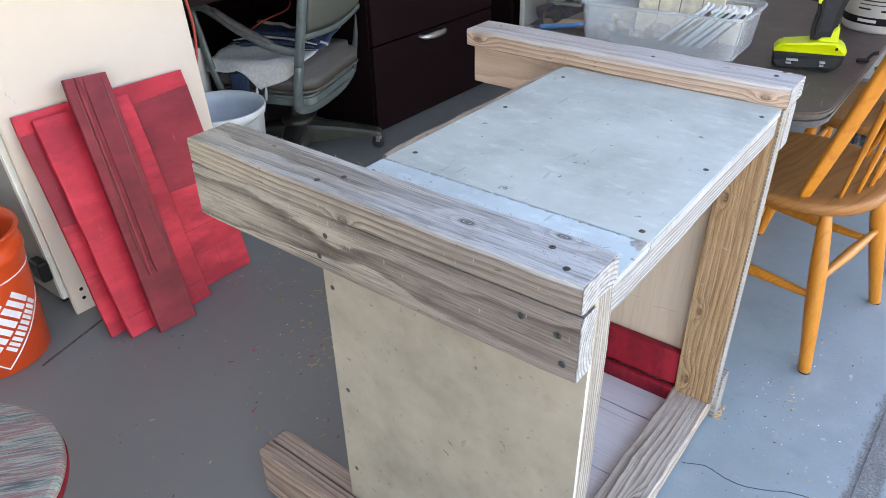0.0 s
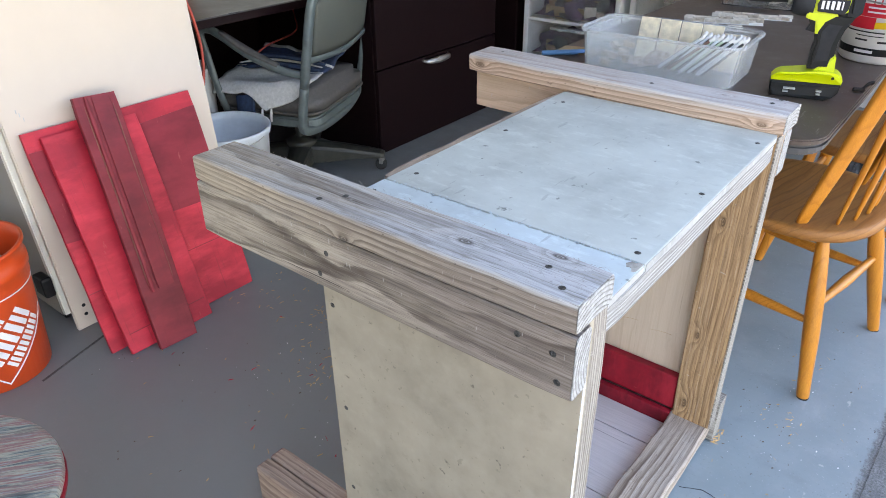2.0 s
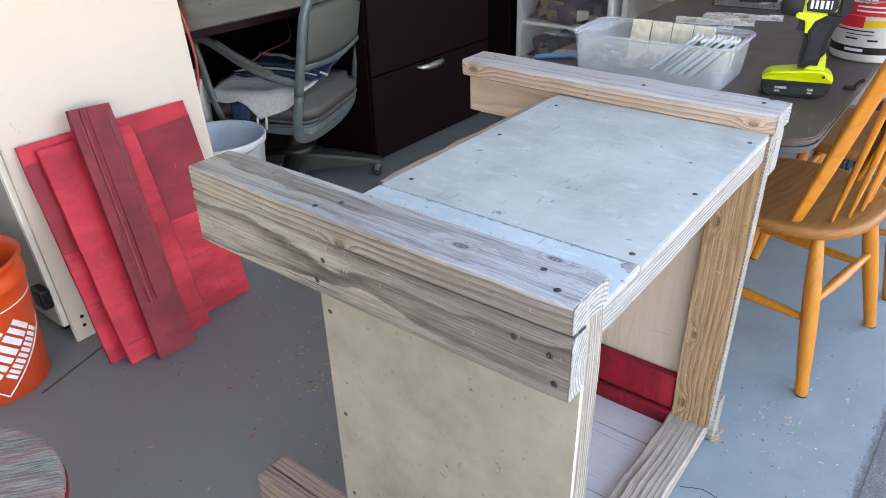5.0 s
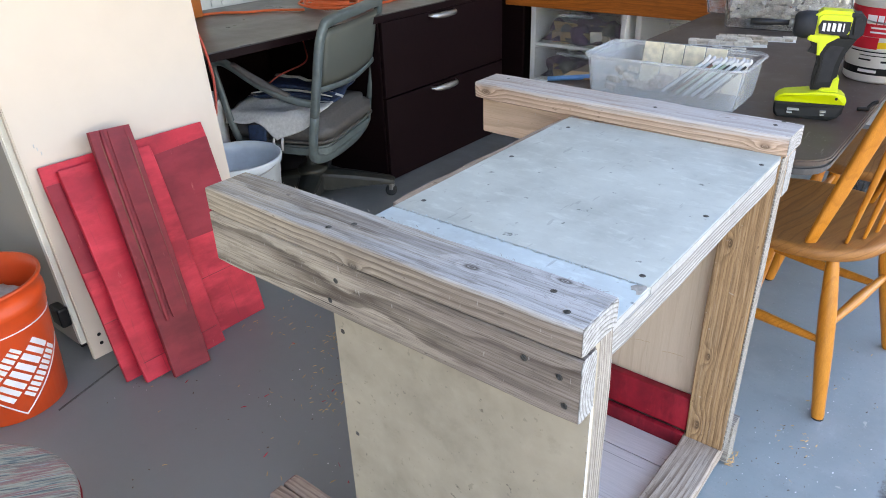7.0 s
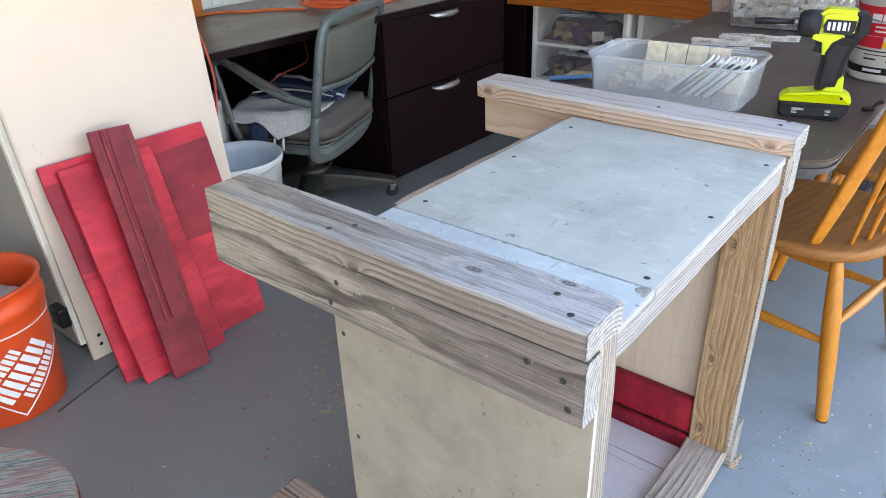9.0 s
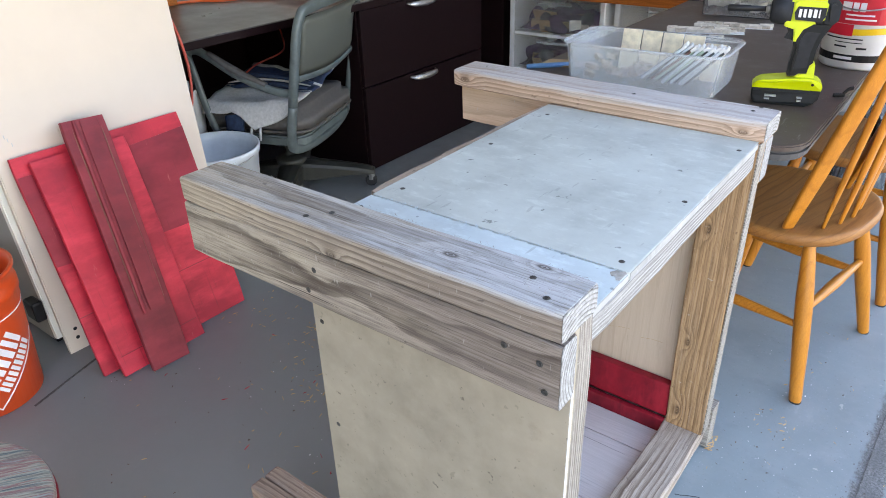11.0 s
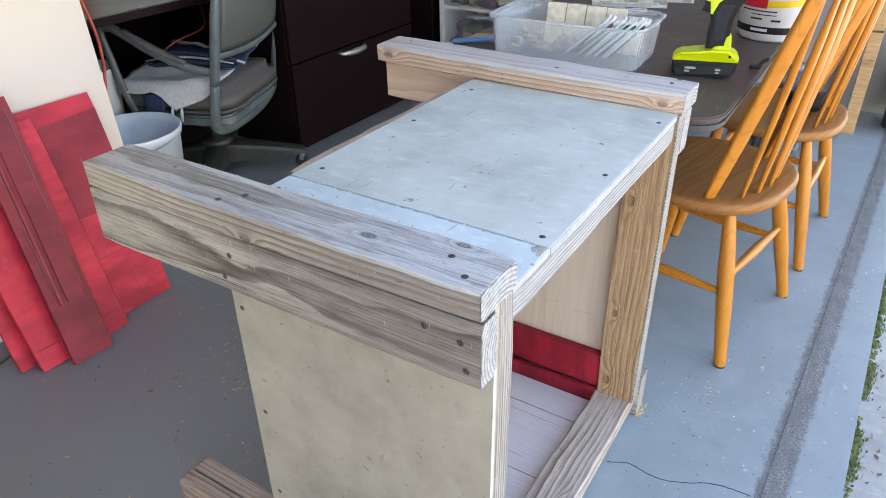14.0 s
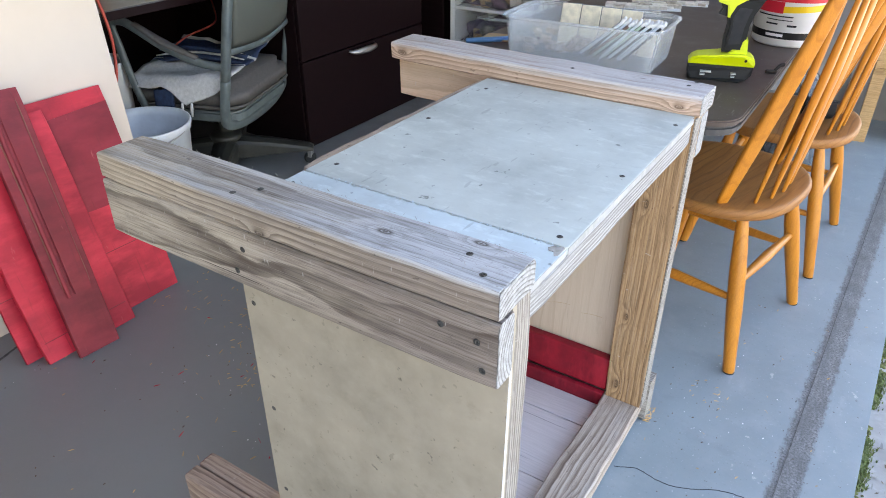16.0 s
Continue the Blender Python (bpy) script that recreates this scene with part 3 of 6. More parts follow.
def lathe(profile, segs=32, bm=None, m=None):
    """Turns (radius, height) pairs about z."""
    bm = bm or bmesh.new()
    rows = []
    for r, z in profile:
        if r < 1e-6:
            rows.append([bm.verts.new((0, 0, z))])
        else:
            rows.append([bm.verts.new((r * math.cos(2 * math.pi * k / segs), r * math.sin(2 * math.pi * k / segs), z)) for k in range(segs)])
    for a, b in zip(rows, rows[1:]):
        for k in range(segs):
            q = (k + 1) % segs
            if len(a) == 1 and len(b) == 1:
                continue
            if len(a) == 1:
                bm.faces.new((a[0], b[q], b[k]))
            elif len(b) == 1:
                bm.faces.new((a[k], a[q], b[0]))
            else:
                bm.faces.new((a[k], a[q], b[q], b[k]))
    if m is not None:
        bm.transform(m)
    return bm


def curve_points(pts, per=6):
    """A smooth line through the points."""
    p = [Vector(a) for a in pts]
    p = [p[0] * 2 - p[1]] + p + [p[-1] * 2 - p[-2]]
    out = []
    for i in range(1, len(p) - 2):
        for k in range(per):
            t = k / per
            a, b, c, d = p[i - 1:i + 3]
            out.append(0.5 * (2 * b + (c - a) * t + (2 * a - 5 * b + 4 * c - d) * t * t + (3 * b - a - 3 * c + d) * t ** 3))
    return out + [p[-2]]


def tube(pts, radius, segs=8, bm=None, flat=1.0, per=6, side=None, square=1.0):
    """A swept rod; radius is one number or one for each given point. flat squeezes it along the second axis."""
    bm = bm or bmesh.new()
    line = curve_points(pts, per) if per else [Vector(a) for a in pts]
    rad = [radius] * len(line) if isinstance(radius, (int, float)) else [float(q) for q in np.interp(np.linspace(0, len(pts) - 1, len(line)), range(len(pts)), radius)]
    up = Vector(side) if side else Vector((0.13, 0.21, 0.97))
    rows = []
    for i, p in enumerate(line):
        d = (line[min(i + 1, len(line) - 1)] - line[max(i - 1, 0)]).normalized()
        a = up - d * up.dot(d)
        if a.length < 1e-4:
            a = d.orthogonal()
        a.normalize()
        up = a if not side else up
        b = d.cross(a)
        ring = []
        for k in range(segs):
            c, s = math.cos(2 * math.pi * k / segs), math.sin(2 * math.pi * k / segs)
            c, s = math.copysign(abs(c) ** square, c), math.copysign(abs(s) ** square, s)
            ring.append(bm.verts.new(p + rad[i] * (c * a * flat + s * b)))
        rows.append(ring)
    for a, b in zip(rows, rows[1:]):
        for k in range(segs):
            bm.faces.new((a[k], a[(k + 1) % segs], b[(k + 1) % segs], b[k]))
    bm.faces.new(rows[0][::-1])
    bm.faces.new(rows[-1])
    return bm


def slab(outline, z0, z1, bevel=0.0):
    """A flat plate with the outline given in x and y."""
    bm = bmesh.new()
    f = bm.faces.new([bm.verts.new((x, y, z0)) for x, y in outline])
    r = bmesh.ops.extrude_face_region(bm, geom=[f])
    bmesh.ops.translate(bm, verts=[v for v in r["geom"] if isinstance(v, bmesh.types.BMVert)], vec=(0, 0, z1 - z0))
    if bevel:
        es = [e for e in bm.edges if abs(e.verts[0].co.z - e.verts[1].co.z) < 1e-6]
        bmesh.ops.bevel(bm, geom=es, offset=bevel, segments=2, affect="EDGES")
    return bm


def rounded(x0, x1, y0, y1, r, n=6):
    pts = []
    for cx, cy, a0 in ((x1 - r, y1 - r, 0), (x0 + r, y1 - r, 90), (x0 + r, y0 + r, 180), (x1 - r, y0 + r, 270)):
        pts += [(cx + r * math.cos(radians(a0 + 90 * k / n)), cy + r * math.sin(radians(a0 + 90 * k / n))) for k in range(n + 1)]
    return pts


def frame_pose(o, xdir, zdir):
    """A pose at o whose x axis runs along xdir, with z towards zdir."""
    x = Vector(xdir).normalized()
    z = Vector(zdir)
    z = (z - x * z.dot(x)).normalized()
    y = z.cross(x)
    m = Matrix((x, y, z)).transposed().to_4x4()
    m.translation = Vector(o)
    return m


X, Y, Z = Vector((1, 0, 0)), Vector((0, 1, 0)), Vector((0, 0, 1))

# ---- the garage ----
def setting(name, bm, material, label="", category=""):
    return tagged(part(name, bm, material), label or name.replace("_", " "), category or "structure", kind="structure")


setting("ground", slab([(-60, -60), (60, -60), (60, 60), (-60, 60)], -0.12, -0.026), M["driveway"], "pale concrete driveway outside the garage", "ground")
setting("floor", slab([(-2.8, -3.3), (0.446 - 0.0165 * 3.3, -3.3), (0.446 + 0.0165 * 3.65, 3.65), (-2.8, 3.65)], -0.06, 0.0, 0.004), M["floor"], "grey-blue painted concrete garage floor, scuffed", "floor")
back = setting("wall_back", box(-2.8, -2.62, -3.3, 3.65, -0.06, 2.7, 0), M["wall"], "white boarded garage wall behind the desk", "wall")
for i in range(40):
    part("wall_board", box(-2.6195, -2.612, 0.35 + i * 0.056, 0.35 + i * 0.056 + 0.053, 0.75, 2.2, 0.002), M["wall"], back)
setting("wall_far", box(-2.8, 0.12, 3.65, 3.8, -0.06, 2.7, 0), M["wall_far"], "dull white garage side wall behind the bench", "wall")
# near wall, header and ceiling are out of view and shape the indoor light
setting("wall_near", box(-2.8, 0.12, -3.45, -3.3, -0.06, 2.7, 0), M["ceiling"], "unseen garage side wall, darkened to lower the indoor bounce", "wall")
setting("wall_header", box(0.12, 0.30, -3.45, 3.8, 2.2, 2.7, 0), M["wall"], "white wall over the garage opening", "wall")
setting("ceiling", box(-2.8, 0.36, -3.45, 3.8, 2.7, 2.85, 0), M["ceiling"], "unseen dull ceiling that keeps the sun out and lowers the bounce", "ceiling")

# ---- the timber frame with cement boards ----
stand = thing("timber_frame", "weathered timber frame box clad with grey cement boards", "wooden frame")


def plank(name, o, along, up, length, width, thick, material, parent, label="", r=0.004, jit=0.0006, seed=1):
    return part(name, lumber(length, width, thick, r, jit, seed), material, parent, label, frame_pose(o, along, up), smooth=False)


# near pair of rails
plank("top_rail", (-0.675, 0.0425, 0.7855), X, Z, 0.675, 0.085, 0.040, M["weathered"], stand, "silvered rail with dark grain", 0.0035, 0.0005, 3)
plank("side_rail", (-0.674, 0.018, 0.7193), (0.676, 0, -0.0002), Y, 0.676, 0.0908, 0.036, M["side_rail"], stand, "silvered rail with dark grain", 0.003, 0.0005, 5)
# far pair of rails
fdir = Vector((0.70, -0.013, 0)).normalized()
plank("top_rail", (-0.694, 0.800, 0.786), fdir, Z, 0.70, 0.092, 0.039, M["far_rail"], stand, "aged rail with a large knot", 0.005, 0.0008, 7)
plank("side_rail", (-0.690, 0.803, 0.7215), fdir, Y, 0.695, 0.086, 0.045, M["far_side"], stand, "", 0.004, 0.0007, 9)
# posts
plank("post", (-0.0425, 0.066, 0.03), Z, Y, 0.736, 0.085, 0.036, M["whitewash"], stand, "whitewashed post", 0.003, 0.0006, 11)
plank("post", (-0.0425, 0.752, 0.067), Z, Y, 0.70, 0.086, 0.036, M["brown_post"], stand, "brown knotted post with a whitewashed edge", 0.003, 0.0008, 13)
plank("post", (-0.405, 0.066, 0.03), Z, Y, 0.736, 0.06, 0.036, M["lumber"], stand, "", 0.003, 0.0006, 15)
plank("post", (-0.405, 0.752, 0.067), Z, Y, 0.70, 0.06, 0.036, M["lumber"], stand, "", 0.003, 0.0006, 17)
part("edge_strip", box(0.0005, 0.004, 0.735, 0.7705, 0.068, 0.7655, 0.001), M["whitewash"], stand, "whitewashed face of the post")
# side rails under the top board
plank("cross_rail", (-0.0445, 0.085, 0.7365), Y, Z, 0.648, 0.087, 0.038, M["limewash"], stand, "whitewashed rail", 0.003, 0.0006, 19)
plank("cross_rail", (-0.414, 0.085, 0.7375), Y, Z, 0.648, 0.062, 0.040, M["lumber"], stand, "splintered rail", 0.003, 0.0012, 21)
plank("edge_batten", (-0.4432, 0.195, 0.7565), Y, Z, 0.545, 0.0125, 0.018, M["lumber"], stand, "splintered brown batten beside the top board", 0.002, 0.0010, 22)
# sill and lower rails
plank("sill", (-0.046, 0.085, 0.048), Y, Z, 0.70, 0.088, 0.038, M["weathered_sill"], stand, "rough silvered sill", 0.004, 0.0012, 23)
plank("sill", (-0.405, 0.085, 0.048), Y, Z, 0.70, 0.066, 0.038, M["lumber"], stand, "", 0.004, 0.0008, 25)
plank("lower_rail", (-0.667, 0.018, 0.069), X, Y, 0.667, 0.124, 0.034, M["weathered_dark"], stand, "rail with red paint at its end", 0.004, 0.0008, 27)
plank("lower_rail", (-0.667, 0.0545, 0.069), X, Y, 0.226, 0.122, 0.036, M["weathered_dark"], stand, "rail with red paint at its end", 0.004, 0.0008, 29)
plank("lower_rail", (-0.667, 0.795, 0.060), X, Y, 0.675, 0.118, 0.045, M["whitewash"], stand, "", 0.004, 0.0008, 31)
# red paint on the ends of the lower rails
for y, w, t in ((0.018, 0.121, 0.031), (0.0545, 0.119, 0.033)):
    part("painted_end", lumber(0.0018, w, t, 0.004, 0.0003, 37, 2), M["dark_red"], stand, "dull red painted end", frame_pose((-0.6685, y, 0.069), X, Y))
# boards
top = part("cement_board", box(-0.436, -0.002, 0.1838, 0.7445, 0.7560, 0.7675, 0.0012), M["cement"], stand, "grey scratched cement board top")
part("cut_edge", box(-0.0019, -0.0008, 0.1845, 0.744, 0.7562, 0.7668, 0.0003), M["cement_core"], top, "board edge, coloured darker against the strong side light")
edge = [(-0.003 - 0.433 * i / 70, 0.1806 + 0.0026 * noise.noise((i * 0.9, 2, 0)) + 0.0022 * noise.noise((i * 3.1, 5, 0))) for i in range(71)]
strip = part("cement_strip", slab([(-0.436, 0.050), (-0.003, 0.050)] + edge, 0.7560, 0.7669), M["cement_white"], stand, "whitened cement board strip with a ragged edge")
part("cut_edge", box(-0.0029, -0.0018, 0.051, 0.180, 0.7562, 0.7662, 0.0003), M["cement_core"], strip, "board edge, coloured darker against the strong side light")
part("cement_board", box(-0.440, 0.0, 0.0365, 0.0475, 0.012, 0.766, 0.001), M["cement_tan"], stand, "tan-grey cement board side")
plank("back_panel", (-0.22, 0.7752, 0.10), Z, Y, 0.655, 0.42, 0.006, M["cream_ply"], stand, "cream painted plywood panel", 0.001, 0.0, 33)
part("pencil_line", tube([(-0.264, 0.7718, 0.244), (-0.236, 0.7718, 0.253), (-0.208, 0.7718, 0.257)], 0.0003, 5), M["card"], stand, "faint brown pencil line")
part("pencil_line", tube([(-0.178, 0.7718, 0.245), (-0.153, 0.7718, 0.250), (-0.128, 0.7718, 0.251)], 0.0003, 5), M["card"], stand, "faint brown pencil line")
part("red_board", box(-0.43, -0.088, 0.748, 0.770, 0.068, 0.160, 0.003), M["deep_red"], stand, "glossy red stained board")
part("red_ledge", box(-0.43, -0.088, 0.733, 0.7475, 0.0275, 0.0665, 0.003), M["deep_red"], stand, "red stained ledge")
for i, (a, b) in enumerate(((0.095, 0.262), (0.264, 0.452), (0.454, 0.648), (0.651, 0.745))):
    part("floor_plank", box(-0.43, -0.005, a, b, 0.016, 0.027, 0.0012), M["white_plank"], stand, "white painted plank" if i == 0 else "")

part("board_edge", box(0.0003, 0.0012, 0.0368, 0.0408, 0.012, 0.679, 0), M["white_print"], stand, "white cut edge of the side board")
part("broken_corner", slab([(-0.023, 0.172), (-0.019, 0.165), (-0.013, 0.166), (-0.009, 0.158), (-0.0045, 0.160), (-0.0035, 0.179), (-0.008, 0.1835), (-0.013, 0.179), (-0.018, 0.180)], 0.7660, 0.7677), M["fibre"], stand, "broken corner showing raw core")
srng = random.Random(3)
for i in range(14):
    y = srng.uniform(0.20, 0.60)
    o = Vector((-0.4445 + srng.uniform(-0.004, 0.003), y, 0.7625))
    part("splinter", tube([o, o + Vector((srng.uniform(-0.004, 0.002), srng.uniform(0.015, 0.045), srng.uniform(0.001, 0.006)))], [0.0014, 0.0004], 5, per=0), M["lumber"], stand)

screw_head = None


def screw(o, n):
    """A countersunk screw head: a dished disc with a cross recess."""
    global screw_head
    m = frame_pose(o, Vector(n).orthogonal(), n)
    if screw_head is None:
        bm = lathe([(0, 0.0002), (0.0013, 0.0002), (0.0016, 0.0007), (0.0031, 0.0008), (0.0034, 0.0003), (0.0042, 0.0003), (0.0045, 0.0001)], 12)
        screw_head = part("screw", bm, M["screw"], stand, "dull steel screw head", m)
    else:
        again(screw_head, stand, m)


for x, y in ((-0.403, 0.016), (-0.380, 0.043), (-0.064, 0.050), (-0.030, 0.021)):
    screw((x, y, 0.8058), Z)
for x, z in ((-0.382, 0.734), (-0.399, 0.696), (-0.070, 0.739), (-0.023, 0.733), (-0.015, 0.696)):
    screw((x, -0.0006, z), -Y)
for x, z in ((-0.423, 0.611), (-0.416, 0.406), (-0.418, 0.215)):
    screw((x, 0.0364, z), -Y)
for x, y in ((-0.019, 0.682), (-0.021, 0.424), (-0.022, 0.204), (-0.409, 0.226), (-0.404, 0.474), (-0.402, 0.680)):
    screw((x, y, 0.7675), Z)
screw((-0.420, 0.140, 0.7665), Z)
for x, y in ((-0.028, 0.826), (-0.035, 0.797), (-0.264, 0.785), (-0.642, 0.816)):
    screw((x, y, 0.8058), Z)
# whitewashed sawn ends
for o, w, t, up, sd in (((0.0004, 0.0425, 0.786), 0.083, 0.037, Z, 3), ((0.0022, 0.018, 0.7190), 0.0890, 0.034, Y, 5), ((0.0052, 0.7872, 0.786), 0.090, 0.037, Z, 7), ((0.0042, 0.7902, 0.7215), 0.084, 0.043, Y, 9)):
    part("sawn_end", lumber(0.0016, w, t, 0.006, 0.0002, sd, 2), M["end_side" if up is Y else "end_top"], stand, "whitewashed sawn end", frame_pose(o, X, up))

# ---- folding table and what lies on it ----
TZ = 0.715
table = thing("folding_table", "long folding table with a dark brown worn top", "table")
part("tabletop", slab(rounded(-0.735, 0.048, 0.885, 2.68, 0.07), TZ - 0.012, TZ, 0.003), M["table"], table)
part("rim", slab(rounded(-0.733, 0.046, 0.887, 2.678, 0.07), TZ - 0.034, TZ - 0.0125, 0.006), M["table_rim"], table, "black edge band")
for y in (1.42, 2.45):
    for x in (-0.66, -0.16):
        part("leg", tube([(x, y, 0), (x, y, TZ - 0.04)], 0.0125, 10, per=0), M["grey_metal"], table)
    part("leg_brace", tube([(-0.66, y, 0.25), (-0.16, y, 0.25)], 0.010, 8, per=0), M["grey_metal"], table)

# ---- desk with drawers ----
desk = thing("desk", "dark espresso desk with a grey-brown laminate top", "desk")
part("desktop", box(-2.60, -1.79, 0.30, 2.52, 0.715, 0.745, 0.004), M["desktop"], desk)
part("front_edge", box(-1.7898, -1.786, 0.302, 2.518, 0.7155, 0.7425, 0.001), M["espresso"], desk, "dark edge band")
part("back_board", box(-2.60, -2.58, 0.32, 1.70, 0.0, 0.715, 0.002), M["espresso"], desk)
part("end_panel", box(-2.58, -1.84, 0.32, 0.345, 0.0, 0.715, 0.002), M["espresso"], desk)
cab = thing("file_cabinet", "dark espresso two-drawer file cabinet with metal handles", "cabinet")
part("body", box(-2.56, -1.822, 1.60, 2.49, 0.0, 0.713, 0.002), M["espresso"], cab)
for z0, z1, zh in ((0.012, 0.386, 0.372), (0.392, 0.711, 0.697)):
    d = part("drawer", box(-1.8215, -1.80, 1.603, 2.487, z0, z1, 0.003), M["espresso"], cab)
    pts = [(-1.800, 1.905, zh), (-1.775, 1.93, zh - 0.004), (-1.770, 2.0, zh - 0.006), (-1.775, 2.07, zh - 0.004), (-1.800, 2.095, zh)]
    part("handle", tube(pts, [0.006, 0.012, 0.016, 0.012, 0.006], 10, flat=0.5, side=(1, 0, 0.3)), M["steel"], d, "brushed metal pull", smooth=True)

# ---- cream panel, cabinet and red boards ----
def upright_sheet(outline, x0, x1):
    """A plate standing across x, with its outline in y and z."""
    bm = slab(outline, x0, x1, 0.003)
    bm.transform(Matrix(((0, 0, 1, 0), (1, 0, 0, 0), (0, 1, 0, 0), (0, 0, 0, 1))))
    return bm


cabinet = thing("metal_cabinet", "cream metal cabinet with a white-edged door", "cabinet")
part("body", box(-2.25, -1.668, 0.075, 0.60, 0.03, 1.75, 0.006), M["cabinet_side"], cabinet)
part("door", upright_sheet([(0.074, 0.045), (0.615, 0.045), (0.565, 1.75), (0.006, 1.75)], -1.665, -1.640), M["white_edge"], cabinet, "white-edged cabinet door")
part("latch", box(-1.685, -1.624, 0.034, 0.0640, 0.128, 0.190, 0.007), M["black"], cabinet, "black plastic latch")
for x in (-2.2, -1.72):
    for y in (0.11, 0.56):
        part("foot", box(x - 0.02, x + 0.02, y - 0.02, y + 0.02, 0.0, 0.031, 0.003), M["black"], cabinet)
panel = thing("cream_panel", "tall cream enamelled metal panel against the cabinet", "panel")
part("sheet", upright_sheet([(0.084, 0.0), (0.664, 0.0), (0.595, 1.75), (0.016, 1.75)], -1.625, -1.605), M["cream"], panel)
for y, z in ((0.100, 0.655), (0.106, 0.645), (0.113, 0.632)):
    part("scuff", box(-1.6052, -1.6044, y, y + 0.0022, z, z + 0.010, 0), M["grey_mark"], panel, "small scuff mark")
for z in (0.045, 0.075):
    part("bolt_hole", lathe([(0, 0.0012), (0.005, 0.001), (0.006, 0)], 12, m=frame_pose((-1.6052, 0.115, z), Y, X)), M["black"], panel, "dark bolt hole")


def leaning(name, label, x_foot, x_top, z_top, y_foot, y_top, width, thick, material, seed):
    """A board that stands on the floor and leans against the panel."""
    foot, top = Vector((x_foot, y_foot, 0.003)), Vector((x_top, y_top, z_top))
    d = top - foot
    e = thing(name, label, "board", frame_pose(foot, d, X))
    return e, d.length


A, n = leaning("red_board", "wide red stained plywood board leaning on the cream panel", -1.425, -1.593, 0.604, 0.325, 0.330, 0, 0, None, 1)
part("board", lumber(n, 0.485, 0.012, 0.002, 0.001, 41), M["red"], A)
part("dark_coat", slab([(0.30, -0.241), (0.58, -0.241), (0.57, -0.05), (0.575, 0.241), (0.33, 0.241), (0.31, 0.05)], 0.0060, 0.0068), M["dark_red"], A, "darker dull red coat")
part("seam", box(0.178, 0.180, -0.241, 0.241, 0.0062, 0.0071, 0), M["maroon"], A, "dark joint line")
B, n = leaning("red_board", "bright red stained board leaning on another board", -1.375, -1.573, 0.588, 0.246, 0.253, 0, 0, None, 2)
part("board", lumber(n, 0.262, 0.015, 0.003, 0.0016, 43), M["red"], B)
for x in (0.056, n - 0.20):
    part("seam", box(x, x + 0.0018, -0.121, 0.121, 0.0078, 0.0087, 0), M["maroon"], B, "dark joint line")
C, n = leaning("maroon_plank", "narrow maroon plank with a routed moulding, leaning on boards", -1.330, -1.555, 0.668, 0.233, 0.275, 0, 0, None, 3)
part("plank", lumber(n, 0.116, 0.017, 0.003, 0.0008, 45), M["maroon"], C)
part("moulding", lumber(n - 0.163, 0.012, 0.010, 0.004, 0.0006, 47), M["maroon"], C, "", pose(0.162, 0.026, 0.0105))
part("raised_panel", lumber(n - 0.17, 0.050, 0.006, 0.002, 0.0006, 48), M["maroon"], C, "", pose(0.165, -0.014, 0.0102))
part("worn_edge", lumber(n - 0.20, 0.003, 0.003, 0.001, 0.0006, 49), M["worn_edge"], C, "rubbed brown edge", pose(0.18, -0.041, 0.0092))
part("worn_edge", lumber(n - 0.20, 0.0025, 0.003, 0.001, 0.0006, 50), M["worn_edge"], C, "", pose(0.18, 0.034, 0.0100))

# ---- orange bucket, stool, pale pail ----
bucket = thing("bucket", "orange plastic bucket with white printing on the floor", "bucket", pose(-1.62, -0.135, 0, 0, 0, 0))
part("body", lathe([(0, 0.004), (0.120, 0.0), (0.130, 0.004), (0.146, 0.27), (0.149, 0.275), (0.149, 0.30), (0.154, 0.303), (0.154, 0.325), (0.150, 0.328), (0.152, 0.36), (0.158, 0.364), (0.158, 0.372),
             (0.150, 0.372), (0.146, 0.33), (0.142, 0.27), (0.126, 0.012), (0, 0.010)], 48), M["orange"], bucket, smooth=True)
stool = thing("stool", "round stool with a streaked paint top", "stool", pose(-0.705, -0.497, 0, 0, 0, 52))
part("top", lathe([(0, 0.45), (0.180, 0.45), (0.186, 0.447), (0.188, 0.440), (0.186, 0.428), (0.18, 0.424), (0, 0.424)], 56), M["streaky"], stool)
part("edge_band", lathe([(0.1835, 0.423), (0.1880, 0.4235), (0.1892, 0.430), (0.1886, 0.4345), (0.1835, 0.435)], 56), M["deep_red"], stool, "glossy red edge of the top", smooth=True)
for k in range(4):
    a = radians(45 + 90 * k)
    part("leg", tube([(0.16 * math.cos(a), 0.16 * math.sin(a), 0), (0.12 * math.cos(a), 0.12 * math.sin(a), 0.425)], 0.014, 10, per=0), M["maroon"], stool)

# torn fibres and crumbs along the sawn edges of the frame
rng = random.Random(23)
bm = bmesh.new()
for x0, x1, ya, yb, z, count in ((-0.10, 0.0, 0.003, 0.083, 0.8056, 70), (-0.66, -0.02, 0.083, 0.0865, 0.8050, 60), (-0.02, 0.003, 0.0, 0.085, 0.800, 50), (-0.43, -0.40, 0.2, 0.7, 0.7676, 50)):
    for i in range(count):
        q = pose(rng.uniform(x0, x1), rng.uniform(ya, yb), z, rng.uniform(-25, 25), rng.uniform(-35, 15), rng.uniform(-40, 40) + rng.choice((0, 180)))
        l, w = rng.uniform(0.0015, 0.008), rng.uniform(0.0002, 0.0006)
        bm.faces.new([bm.verts.new(q @ Vector(v)) for v in ((0, -w, 0), (l * 0.6, -w, 0.0005), (l, 0, 0.0015), (l * 0.5, w, 0.0006))])
